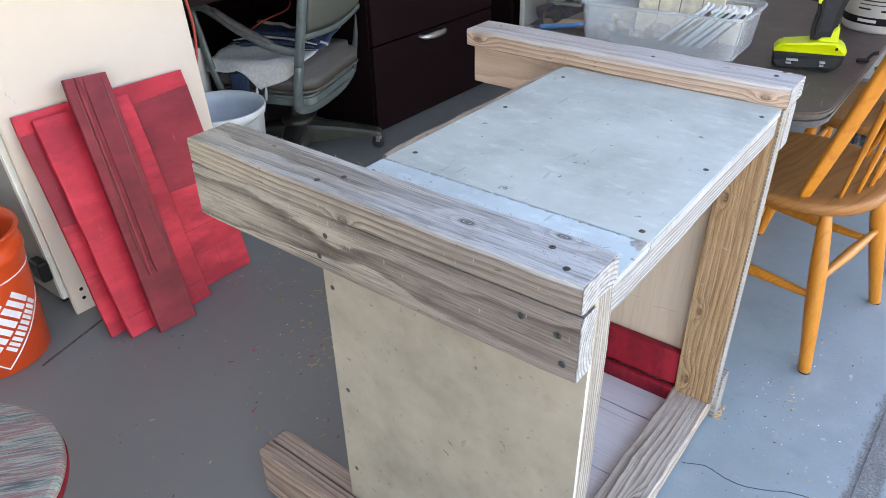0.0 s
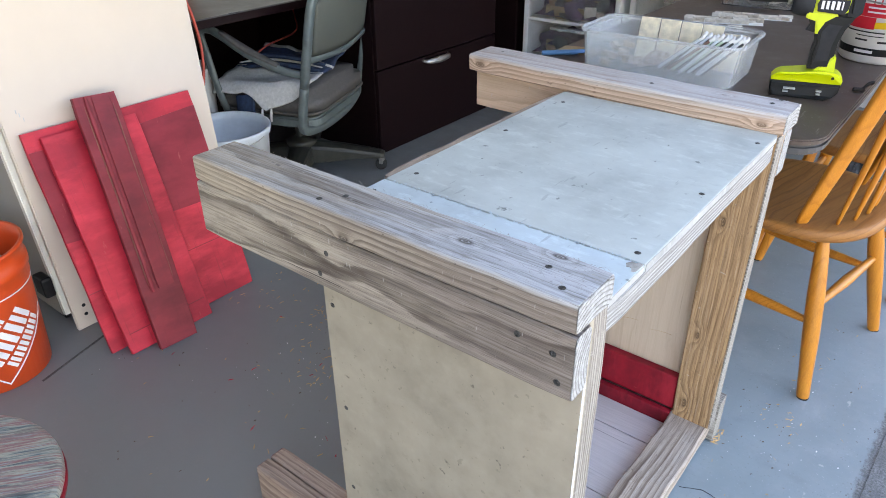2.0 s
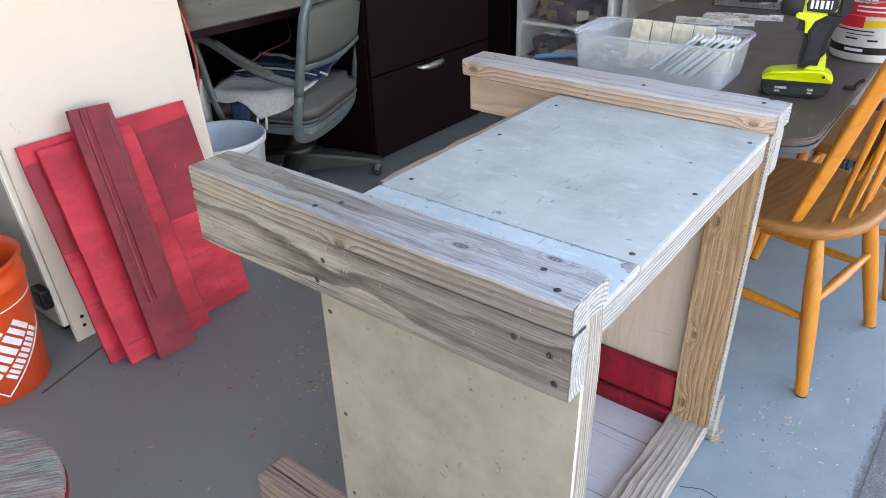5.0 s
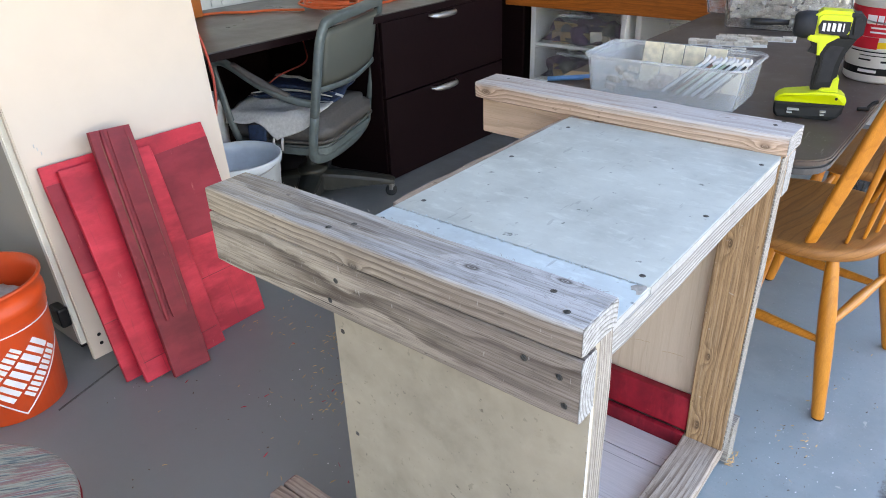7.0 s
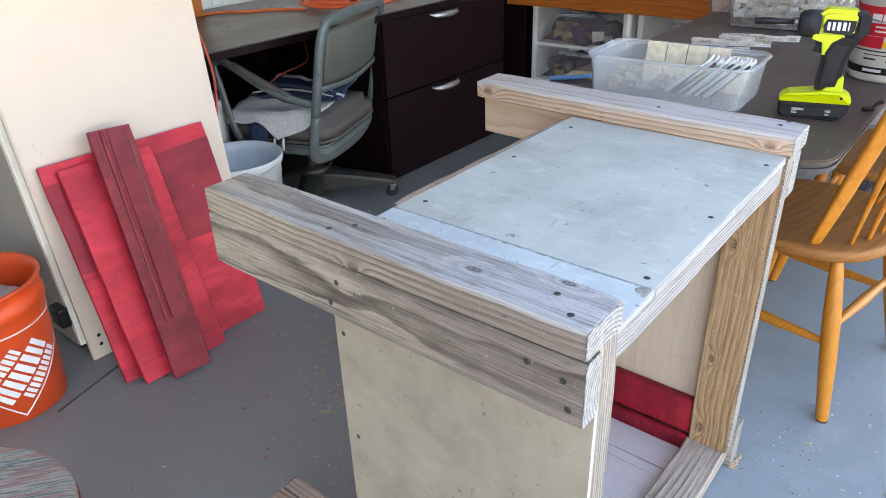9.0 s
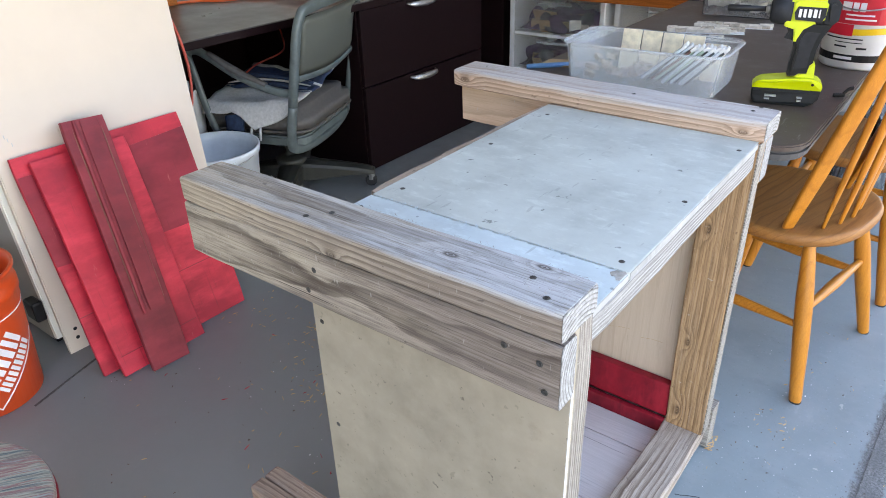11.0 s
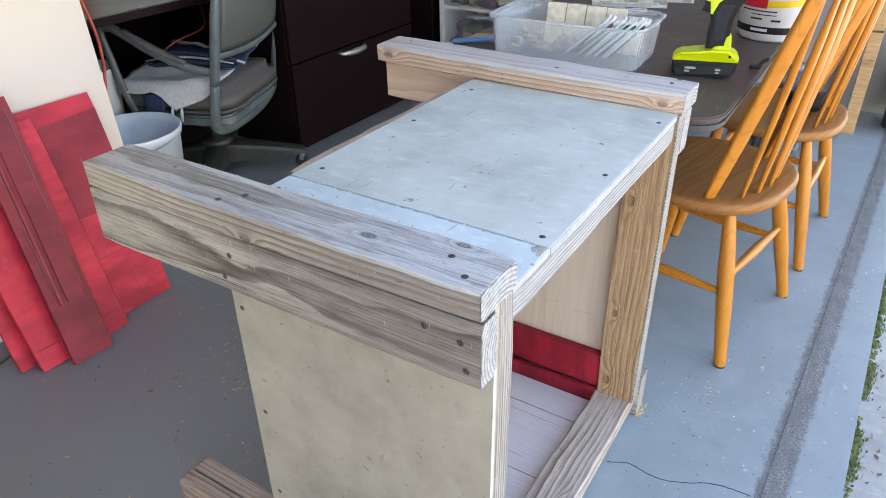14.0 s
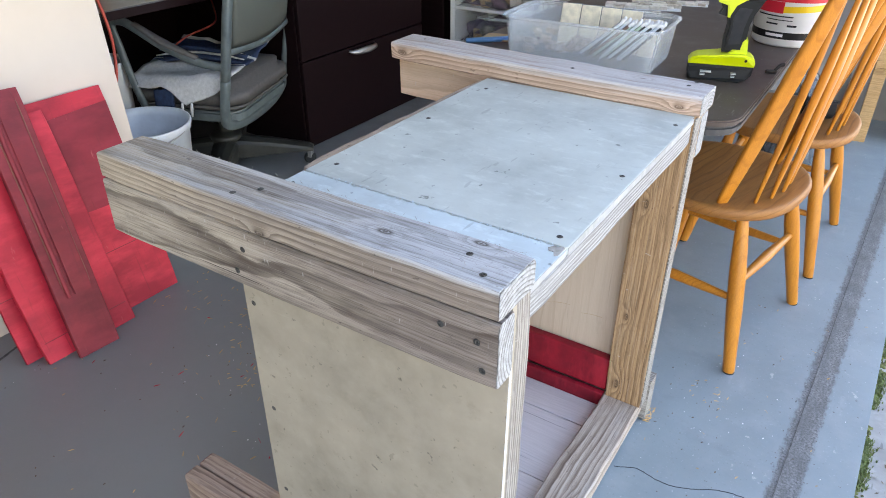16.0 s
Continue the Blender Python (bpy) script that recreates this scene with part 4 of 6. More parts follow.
for i in range(34):
    # longer torn strips at the battered end of the near rail
    q = pose(rng.uniform(-0.085, -0.012), rng.uniform(0.028, 0.084), 0.8052, rng.uniform(-12, 12), rng.uniform(-4, 3), rng.gauss(0, 14) + rng.choice((0, 180)))
    l, w = rng.uniform(0.005, 0.014), rng.uniform(0.0006, 0.0015)
    rows = [[bm.verts.new(q @ Vector((l * t, k * w * (1 - 0.7 * t), 0.0016 * t * t + 0.0005 * math.sin(7 * t)))) for k in (-1, 1)] for t in (0, 0.35, 0.7, 1)]
    for a, b in zip(rows, rows[1:]):
        bm.faces.new((a[0], a[1], b[1], b[0]))
tagged(part("torn_fibre", bm, M["fibre"], stand), "pale torn wood fibres on the sawn edges", kind="stuff")
bm = bmesh.new()
for i in range(260):
    y = rng.gauss(0.1815, 0.0020)
    q = pose(rng.uniform(-0.43, -0.006), y, 0.7669 + (0.0006 if y > 0.183 else 0), rng.uniform(-30, 30), rng.uniform(-30, 30), rng.uniform(0, 360))
    r = rng.uniform(0.0005, 0.0014)
    bm.faces.new([bm.verts.new(q @ Vector(v)) for v in ((-r, -r * 0.7, 0), (r * 0.8, -r, 0.0002), (r, r * 0.6, 0.0010), (-r * 0.4, r, 0.0012))])
tagged(part("cement_crumb", bm, M["cement_white"], stand), "white crumbs on the rough cement strip", kind="stuff")

# ---- spindle-back chairs ----
def spindle_chair(m):
    c = thing("dining_chair", "honey oak spindle-back chair with a worn seat, at the table", "chair", m, "chairs at the table")
    out = []
    for k in range(40):
        a = 2 * math.pi * k / 40
        s, q = math.cos(a), math.sin(a)
        w = 0.225 * (1.0 - 0.06 * q)
        out.append((w * math.copysign(abs(s) ** 0.8, s), 0.215 * math.copysign(abs(q) ** 0.85, q) + 0.01))
    bm = bmesh.new()
    rings = []
    for k, z in ((0.94, 0.405), (0.985, 0.409), (1.0, 0.418), (0.998, 0.427), (0.982, 0.4335), (0.955, 0.4355), (0.90, 0.4345), (0.75, 0.431), (0.5, 0.428), (0.25, 0.427)):
        rings.append([bm.verts.new((x * k, 0.01 + (y - 0.01) * k, z)) for x, y in out])
    for p, q in zip(rings, rings[1:]):
        for i in range(40):
            bm.faces.new((p[i], p[(i + 1) % 40], q[(i + 1) % 40], q[i]))
    bm.faces.new(rings[0][::-1])
    bm.faces.new(rings[-1])
    part("seat", bm, M["seat_oak"], c, "worn oak seat", smooth=True)
    feet = {}
    for sx in (-1, 1):
        for sy, top, foot in ((-1, (0.155, -0.125), (0.218, -0.205)), (1, (0.15, 0.13), (0.215, 0.20))):
            a, b = Vector((sx * top[0], top[1], 0.41)), Vector((sx * foot[0], foot[1], 0.0))
            pts = [a.lerp(b, t) for t in (0, 0.12, 0.35, 0.6, 0.85, 0.97, 1)]
            part("leg", tube(pts, [0.013, 0.0165, 0.0205, 0.020, 0.0165, 0.0155, 0.0135], 14), M["oak"], c, smooth=True)
            feet[sx, sy] = (a, b)
            # thin dark disc at the bottom of the leg
            part("foot_glide", tube([b + Vector((0, 0, -0.0002)), b + Vector((0, 0, 0.004))], 0.0142, 14, per=0), M["dark_grip"], c, "dark disc under the leg")
    for sx in (-1, 1):
        p, q = feet[sx, -1][0].lerp(feet[sx, -1][1], 0.52), feet[sx, 1][0].lerp(feet[sx, 1][1], 0.52)
        part("stretcher", tube([p, p.lerp(q, 0.2), p.lerp(q, 0.5), p.lerp(q, 0.8), q], [0.008, 0.011, 0.0145, 0.011, 0.008], 10), M["oak_rung"], c, smooth=True)
    for sy, t in ((-1, 0.42), (1, 0.36)):
        p, q = feet[-1, sy][0].lerp(feet[-1, sy][1], t), feet[1, sy][0].lerp(feet[1, sy][1], t)
        part("stretcher", tube([p, p.lerp(q, 0.2), p.lerp(q, 0.5), p.lerp(q, 0.8), q], [0.008, 0.011, 0.0145, 0.011, 0.008], 10), M["oak_rung"], c, smooth=True)
    for x, y, wide in ((-0.172, -0.072, 1), (0.172, -0.072, 1), (-0.113, -0.132, 0), (0.113, -0.132, 0), (-0.058, -0.150, 0), (0.058, -0.150, 0), (0, -0.157, 0)):
        def at(t, x=x, y=y, lean=-0.133 if wide else -0.070):
            return Vector((x * (1 + 0.08 * t), y + (lean - 0.02 * abs(x) / 0.17) * t, 0.43 + 0.55 * t))
        if wide:
            part("back_post", tube([at(t) for t in (0, 0.04, 0.25, 0.6, 0.85, 1.0)], [0.012, 0.015, 0.019, 0.0205, 0.018, 0.014], 20, flat=0.46, side=(0.55 if x < 0 else -0.55, 0.83, 0.2), square=0.5), M["oak"], c, smooth=True)
        else:
            part("spindle", tube([at(t) for t in (0, 0.05, 0.3, 0.55, 0.7, 0.85, 1.0)], [0.0075, 0.0095, 0.0155, 0.019, 0.0175, 0.012, 0.009], 16, flat=0.5, side=(x * 2, 1, 0.2), square=0.6), M["oak"], c, smooth=True)
    p = [(-0.20, -0.224, 0.985), (-0.12, -0.219, 1.0), (0, -0.228, 1.005), (0.12, -0.219, 1.0), (0.20, -0.224, 0.985)]
    part("crest_rail", tube(p, [0.022, 0.030, 0.034, 0.030, 0.022], 10, flat=0.4, side=(0, 1, 0.25)), M["oak_rung"], c, smooth=True)
    return c


spindle_chair(pose(-0.024, 1.320, 0, 0, 0, 78.9))
spindle_chair(pose(0.041, 1.905, 0, 0, 0, 87.3))
pouch = thing("tool_pouch", "small black tool pouch lying on a chair seat", "pouch", pose(0.11, 1.93, 0.436, 0, 0, 20))
part("body", box(-0.05, 0.05, -0.035, 0.035, 0, 0.055, 0.014, 3), M["black"], pouch, smooth=True)
part("flap", box(-0.047, 0.047, -0.036, -0.030, 0.018, 0.058, 0.003), M["dark_grip"], pouch)

# ---- office chair with a blanket ----
def office_chair():
    f = Vector((-0.933, -0.36, 0))
    m = frame_pose((-1.970, 1.290, 0), (-0.36, 0.933, 0), Z)
    c = thing("office_chair", "old grey-green steel swivel armchair with grey cushion", "office chair", m)
    s = -1 if (m.to_3x3() @ Y).dot(f) < 0 else 1
    W = 0.275

    def P(lat, fwd, z):
        return Vector((lat, s * fwd, z))

    def back(lat, z):
        return P(lat, -0.15 - 0.19 * (z - 0.25) - 0.02 * (1 - (lat / W) ** 2), z)

    loop = [back(-W, 0.46), back(-W, 0.62), back(-W * 0.99, 0.72), back(-W * 0.93, 0.775), back(-W * 0.8, 0.797), back(0, 0.803),
            back(W * 0.8, 0.797), back(W * 0.93, 0.775), back(W * 0.99, 0.72), back(W, 0.62), back(W, 0.46), back(W * 0.99, 0.34), back(W * 0.9, 0.285),
            back(W * 0.5, 0.262), back(0, 0.258), back(-W * 0.5, 0.262), back(-W * 0.9, 0.285), back(-W * 0.99, 0.34), back(-W, 0.46)]
    part("back_frame", tube(loop, 0.019, 16, flat=0.75, side=(0, 1, 0.3), square=0.55), M["chair_metal"], c, smooth=True)
    bm = bmesh.new()
    nx, nz = 14, 8
    grid = {}
    for layer, off in ((0, 0.0), (1, 0.022)):
        for i in range(nx + 1):
            for k in range(nz + 1):
                lat = (i / nx * 2 - 1) * (W - 0.022)
                z = 0.565 + 0.205 * k / nz - 0.018 * (1 - (2 * i / nx - 1) ** 2) * (1 - k / nz)
                e = 1 - max(abs(2 * i / nx - 1), abs(2 * k / nz - 1)) ** 6
                p = back(lat, z)
                p.y += s * ((off - 0.011) * e)
                grid[layer, i, k] = bm.verts.new(p)
    for layer in (0, 1):
        for i in range(nx):
            for k in range(nz):
                bm.faces.new([grid[layer, i + a, k + b] for a, b in ((0, 0), (1, 0), (1, 1), (0, 1))])
    bmesh.ops.remove_doubles(bm, verts=bm.verts, dist=0.0002)
    part("backrest", bm, M["chair_back"], c, "olive vinyl back panel", smooth=True)
    part("back_band", tube([back(-W, 0.556), back(0, 0.538), back(W, 0.556)], 0.014, 8, flat=0.6, side=(0, 1, 0.3)), M["chair_metal"], c, smooth=True)
    bm = slab([(x, s * y) for x, y in rounded(-0.245, 0.245, -0.215, 0.235, 0.08)], 0.325, 0.425, 0.03)
    part("seat", bm, M["upholstery"], c, "grey vinyl seat cushion", smooth=True)
    part("seat_piping", tube([P(x, y, 0.345) for x, y in rounded(-0.246, 0.246, -0.216, 0.236, 0.08, 4)], 0.005, 6, per=0), M["upholstery"], c)
    part("seat_pan", slab([(x, s * y) for x, y in rounded(-0.235, 0.235, -0.2, 0.225, 0.07)], 0.285, 0.324, 0.008), M["chair_metal"], c)
    for q in (-1, 1):
        def F(fwd, k=1.0 if q < 0 else 0.46):
            return -0.20 + (fwd + 0.20) * k
        arm = [P(q * W, F(-0.20), 0.505), P(q * (W + 0.012), F(-0.10), 0.525), P(q * (W + 0.015), F(0.02), 0.575), P(q * (W + 0.012), F(0.12), 0.632), P(q * (W + 0.005), F(0.175), 0.652), P(q * W, F(0.215), 0.635),
               P(q * (W - 0.005), F(0.205), 0.55), P(q * (W - 0.012), F(0.185), 0.42), P(q * (W - 0.03), F(0.165), 0.31)]
        a = part("armrest", tube(arm, [0.015, 0.016, 0.0165, 0.0165, 0.0165, 0.016, 0.0155, 0.015, 0.015], 10, flat=0.7, side=(1, 0, 0.1)), M["chair_metal"], c, smooth=True)
        pad = [p + Vector((0, 0, 0.014)) for p in arm[1:4]]
        part("arm_pad", tube(pad, [0.014, 0.021, 0.014], 10, flat=0.55, side=(0, 0.4, 1)), M["upholstery"], a, "dark arm pad", smooth=True)
    part("column", lathe([(0.0, 0.11), (0.062, 0.118), (0.066, 0.142), (0.058, 0.150), (0.034, 0.156), (0.022, 0.166), (0.022, 0.25), (0.06, 0.27), (0.07, 0.286), (0, 0.286)], 20), M["chair_base"], c, smooth=True)
    for k in range(4):
        a = math.atan2(s * -0.298, 0.092) + math.pi / 2 * k
        d = Vector((math.cos(a), math.sin(a), 0))
        e = d.cross(Z)
        bm = bmesh.new()
        rows = []
        for r, wide, top, low in ((0.015, 0.050, 0.128, 0.050), (0.07, 0.050, 0.128, 0.052), (0.17, 0.043, 0.116, 0.060), (0.27, 0.036, 0.100, 0.066), (0.335, 0.033, 0.088, 0.066), (0.352, 0.026, 0.080, 0.068)):
            rows.append([bm.verts.new(d * r + e * u * wide + Z * z) for u, z in ((-1, low), (-1, top - 0.016), (-0.86, top - 0.004), (-0.25, top + 0.004), (0.25, top + 0.004), (0.86, top - 0.004), (1, top - 0.016), (1, low))])
        for p, q in zip(rows, rows[1:]):
            for i in range(8):
                bm.faces.new((p[i], p[(i + 1) % 8], q[(i + 1) % 8], q[i]))
        bm.faces.new(rows[0])
        bm.faces.new(rows[-1][::-1])
        leg = part("base_leg", bm, M["chair_base"], c)
        w = frame_pose(d * 0.335 + Z * 0.026, Z, d.cross(Z))
        part("caster", lathe([(0, -0.012), (0.018, -0.012), (0.025, -0.008), (0.025, 0.008), (0.018, 0.012), (0, 0.012)], 20, m=w), M["dark_grip"], leg, "black caster wheel")
        part("caster_fork", tube([d * 0.335 + Z * 0.03, d * 0.338 + Z * 0.06, d * 0.335 + Z * 0.078], [0.016, 0.015, 0.009], 8), M["grey_metal"], leg)

    # blanket over the seat
    b = thing("blanket", "white and navy striped blanket with tassels on the seat", "blanket", m)
    def drape(u, v):
        lat = -0.30 + 0.46 * u
        fwd = -0.17 + 0.38 * v
        z = 0.437 + 0.02 * math.sin(5 * u + 3 * v) ** 2 + 0.05 * max(0, u - 0.35) + 0.012 * noise.noise((u * 7, v * 7, 1.3))
        if lat < -0.235:
            over = v / 0.40 if v < 0.40 else 1 - 0.75 * min(1, (v - 0.40) / 0.25)
            z -= (-0.235 - lat) * (0.15 + 1.35 * over)
            lat = -0.235 - (-0.235 - lat) * 0.45 - 0.012 * over
        return P(lat, fwd, max(z, 0.31))
    def sheet(u0, u1, lift):
        bm = bmesh.new()
        n1, n2 = 20, 10
        g2 = [[[bm.verts.new(drape(u0 + (u1 - u0) * k / n2, i / n1) + Vector((0, 0, lift + o))) for k in range(n2 + 1)] for i in range(n1 + 1)] for o in (0, 0.006)]
        for o in (0, 1):
            for i in range(n1):
                for k in range(n2):
                    bm.faces.new((g2[o][i][k], g2[o][i + 1][k], g2[o][i + 1][k + 1], g2[o][i][k + 1]))
        for i in range(n1):
            for k in (0, n2):
                bm.faces.new((g2[0][i][k], g2[0][i + 1][k], g2[1][i + 1][k], g2[1][i][k]))
        for k in range(n2):
            for i in (0, n1):
                bm.faces.new((g2[0][i][k], g2[0][i][k + 1], g2[1][i][k + 1], g2[1][i][k]))
        return bm
    part("white_field", sheet(0.0, 0.46, 0), M["white_cloth"], b, "pale woven field", smooth=True)
    part("navy_stripe", sheet(0.49, 0.66, 0.002), M["blue_cloth"], b, "navy stripe", smooth=True)
    part("thin_stripe", sheet(0.46, 0.468, 0.002), M["blue_cloth"], b, "thin navy stripe", smooth=True)
    part("thin_stripe", sheet(0.468, 0.49, 0.002), M["white_cloth"], b, "", smooth=True)
    part("white_stripe", sheet(0.66, 0.70, 0.002), M["white_cloth"], b, "white stripe", smooth=True)
    part("navy_field", sheet(0.70, 0.95, 0.003), M["blue_cloth"], b, "navy field", smooth=True)
    part("white_stripe", sheet(0.95, 1.0, 0.003), M["white_cloth"], b, "", smooth=True)
    fold = []
    for i in range(9):
        t = i / 8
        fold.append([P(-0.262 + 0.004 * math.sin(9 * t), 0.03 + 0.085 * t, 0.415 - 0.015 * t), P(-0.272, 0.035 + 0.075 * t, 0.36 + 0.01 * math.sin(5 * t)), P(-0.266, 0.04 + 0.06 * t, 0.315 + 0.012 * math.sin(7 * t))])
    bm = bmesh.new()
    verts = [[[bm.verts.new(p + Vector((o, 0, 0))) for p in row] for row in fold] for o in (0, 0.007)]
    for layer in verts:
        for p, q in zip(layer, layer[1:]):
            for i in range(2):
                bm.faces.new((p[i], p[i + 1], q[i + 1], q[i]))
    for p, q in ((verts[0][0], verts[1][0]), (verts[0][-1], verts[1][-1])):
        for i in range(2):
            bm.faces.new((p[i], p[i + 1], q[i + 1], q[i]))
    part("navy_flap", bm, M["blue_cloth"], b, "navy flap hanging under the white corner", smooth=True)
    for k, key in enumerate(("blue_cloth", "white_cloth", "blue_cloth")):
        line = [P(-0.10 + 0.030 * k + 0.05 * t, 0.20 - 0.34 * t, 0.458 + 0.010 * k + 0.022 * math.sin(3.0 * t + 0.3 * k)) for t in (0, 0.2, 0.4, 0.6, 0.8, 1)]
        part("fold", tube(line, [0.008, 0.015, 0.017, 0.016, 0.014, 0.008] if key == "blue_cloth" else [0.004, 0.007, 0.008, 0.007, 0.006, 0.004], 10, flat=0.6, side=(0, 0, 1)), M[key], b, "rumpled navy and white folds" if k == 0 else "", smooth=True)
    for v in (0.34, 0.44):
        e = drape(0, v)
        part("tassel", tube([e, e + Vector((-0.006, 0, -0.02)), e + Vector((-0.004, 0.004, -0.05))], [0.004, 0.006, 0.004], 8), M["white_cloth"], b, "white knotted tassel", smooth=True)


office_chair()

# ---- pails by the desk ----
def pail(label, m, r, h, material, handle=False):
    p = thing("pail", label, "pail", m)
    k = r / 0.155
    part("body", lathe([(0, 0.003), (0.118 * k, 0), (0.126 * k, 0.006), (r * 0.965, h - 0.03), (r, h - 0.028), (r * 1.03, h - 0.006), (r * 1.02, h), (r * 0.985, h), (r * 0.95, h - 0.03), (0.120 * k, 0.012), (0, 0.010)], 40), material, p, smooth=True)
    if handle:
        part("handle", tube([(r * 1.0 * math.cos(a), r * math.sin(a), h - 0.02 - 0.035 * math.sin(a - radians(200))) for a in [radians(200 + 18 * i) for i in range(11)]], 0.003, 6), M["steel"], p, "thin wire handle", smooth=True)
    return p


pail("pale grey-blue plastic pail standing by the desk", pose(-1.855, 0.842, 0), 0.164, 0.355, M["pail"], True)
pail("tall white plastic pail behind the cord", pose(-2.17, 0.93, 0), 0.10, 0.50, M["white_plastic"])

# ---- printing on the orange bucket ----
def on_bucket(corners, lift=0.0012, per=5):
    """A thin curved plate on the bucket's side, from corners given as arc length and height."""
    bm = bmesh.new()
    a, b, c, d = [Vector((*p, 0)) for p in corners]
    rows = []
    for o in (0.0003, lift):
        grid = []
        for i in range(per + 1):
            row = []
            for k in range(per + 1):
                p = a.lerp(b, i / per).lerp(d.lerp(c, i / per), k / per)
                r = 0.130 + 0.016 * (p.y - 0.004) / 0.266 + o
                th = radians(8) + p.x / 0.138
                row.append(bm.verts.new((r * math.cos(th), r * math.sin(th), p.y)))
            grid.append(row)
        rows.append(grid)
    for grid in rows:
        for i in range(per):
            for k in range(per):
                bm.faces.new((grid[i][k], grid[i + 1][k], grid[i + 1][k + 1], grid[i][k + 1]))
    for i in range(per):
        for k in (0, per):
            bm.faces.new((rows[0][i][k], rows[0][i + 1][k], rows[1][i + 1][k], rows[1][i][k]))
            bm.faces.new((rows[0][k][i], rows[0][k][i + 1], rows[1][k][i + 1], rows[1][k][i]))
    return bm


def slanted(u0, u1, v0, v1):
    """A bar in the printed block, which is turned by 45 degrees."""
    c, s = math.cos(radians(43)), math.sin(radians(43))
    return [(1.25 * (u * c - v * s), 0.152 + 1.25 * (u * s + v * c)) for u, v in ((u0, v0), (u1, v0), (u1, v1), (u0, v1))]


for v0, v1, cuts in ((0.034, 0.058, (-0.045, -0.020, -0.016, 0.006, 0.010, 0.028)),
                     (-0.016, 0.028, (-0.082, -0.052, -0.046, -0.014, -0.008, 0.026, 0.032, 0.060)),
                     (-0.046, -0.022, (-0.055, -0.036, -0.032, -0.012, -0.008, 0.012, 0.016, 0.034, 0.038, 0.058))):
    for u0, u1 in zip(cuts[::2], cuts[1::2]):
        third = (u1 - u0) * 0.40
        part("print_bar", on_bucket(slanted(u0, u0 + third, v0, v1)), M["white_print"], bucket)
        part("print_bar", on_bucket(slanted(u1 - third, u1, v0, v1)), M["white_print"], bucket)
for u0, u1, v0, v1 in ((-0.095, 0.09, -0.056, -0.053), (-0.095, -0.092, -0.053, 0.07)):
    part("print_line", on_bucket(slanted(u0, u1, v0, v1), per=8), M["white_print"], bucket)
for z in (0.262,):
    part("print_ring", lathe([(0.1455, z - 0.0015), (0.1468, z - 0.0015), (0.1468, z + 0.0015), (0.1455, z + 0.0015)], 48), M["white_print"], bucket)
rag = thing("rag", "crumpled pale rag inside the orange bucket", "rag", pose(-1.62, -0.135, 0.27))
bm = bmesh.new()
bmesh.ops.create_icosphere(bm, subdivisions=4, radius=0.10)
for v in bm.verts:
    v.co *= 1 + 0.45 * noise.noise(v.co * 16) + 0.2 * noise.noise(v.co * 40)
    v.co.z *= 0.5
part("cloth", bm, M["white_cloth"], rag, smooth=True)
part("support", lathe([(0, -0.245), (0.10, -0.245), (0.12, -0.02), (0, -0.02)], 20), M["white_cloth"], rag)

# ---- on the folding table ----
def tub(name, label, category, m, w, d, h, flare, material, rim=0.008):
    e = thing(name, label, category, m)
    bm = bmesh.new()
    def ring(s, z, r):
        return [bm.verts.new((x, y, z)) for x, y in rounded(-w / 2 * s - 0 + 0, w / 2 * s, -d / 2 * s, d / 2 * s, r, 4)]
    rows = [ring(1 - flare, 0, 0.025), ring(1 - flare * 0.35, h * 0.6, 0.03), ring(1 - flare * 0.3, h * 0.61, 0.03), ring(1, h - 0.006, 0.035), ring(1 + rim * 2 / w, h - 0.004, 0.04), ring(1 + rim * 2 / w, h, 0.04),
            ring(1 - 0.004 * 2 / w, h, 0.034), ring(1 - flare - 0.004 * 2 / w, 0.0025, 0.024)]
    for a, b in zip(rows, rows[1:]):
        for k in range(len(a)):
            bm.faces.new((a[k], a[(k + 1) % len(a)], b[(k + 1) % len(b)], b[k]))
    bm.faces.new(rows[0][::-1])
    bm.faces.new(rows[-1])
    part("shell", bm, material, e)
    lip = [bm2 for bm2 in rounded(-w / 2 - rim, w / 2 + rim, -d / 2 - rim, d / 2 + rim, 0.045, 4)]
    part("rim", tube([(x, y, h + 0.001) for x, y in lip + lip[:1]], 0.0035, 6, per=0), material, e, "rolled rim")
    return e


BM = pose(-0.400, 1.21, TZ + 0.001, 0, 0, 3)
tub("plastic_bin", "clear plastic bin of tile samples on the table", "bin", BM, 0.395, 0.215, 0.098, 0.055, M["clear_plastic"])
rng = random.Random(5)
for i in range(5):
    t = thing("tile_card", "cream tile sample card standing in the clear bin", "tile", BM @ pose(-0.080 + i * 0.056, 0.062 - 0.004 * i, 0.055, 76, 0, rng.uniform(-3, 3)), "tile cards in the bin")
    part("card", box(-0.0255, 0.0255, -0.05, 0.056 if i < 4 else 0.042, -0.003, 0.003, 0.0015), M["cream_tile"], t)
    if i == 4:
        for k in range(6):
            part("slot", box(-0.021 + k * 0.0075, -0.018 + k * 0.0075, 0.012, 0.036, 0.0028, 0.0040, 0), M["stone"], t, "raised rib")
GLASS = ("bluewhite", "smoke_glass", "bluewhite", "rust_glass", "green_glass", "smoke_glass", "bluewhite", "green_glass", "smoke_glass", "bluewhite", "smoke_glass", "bluewhite")
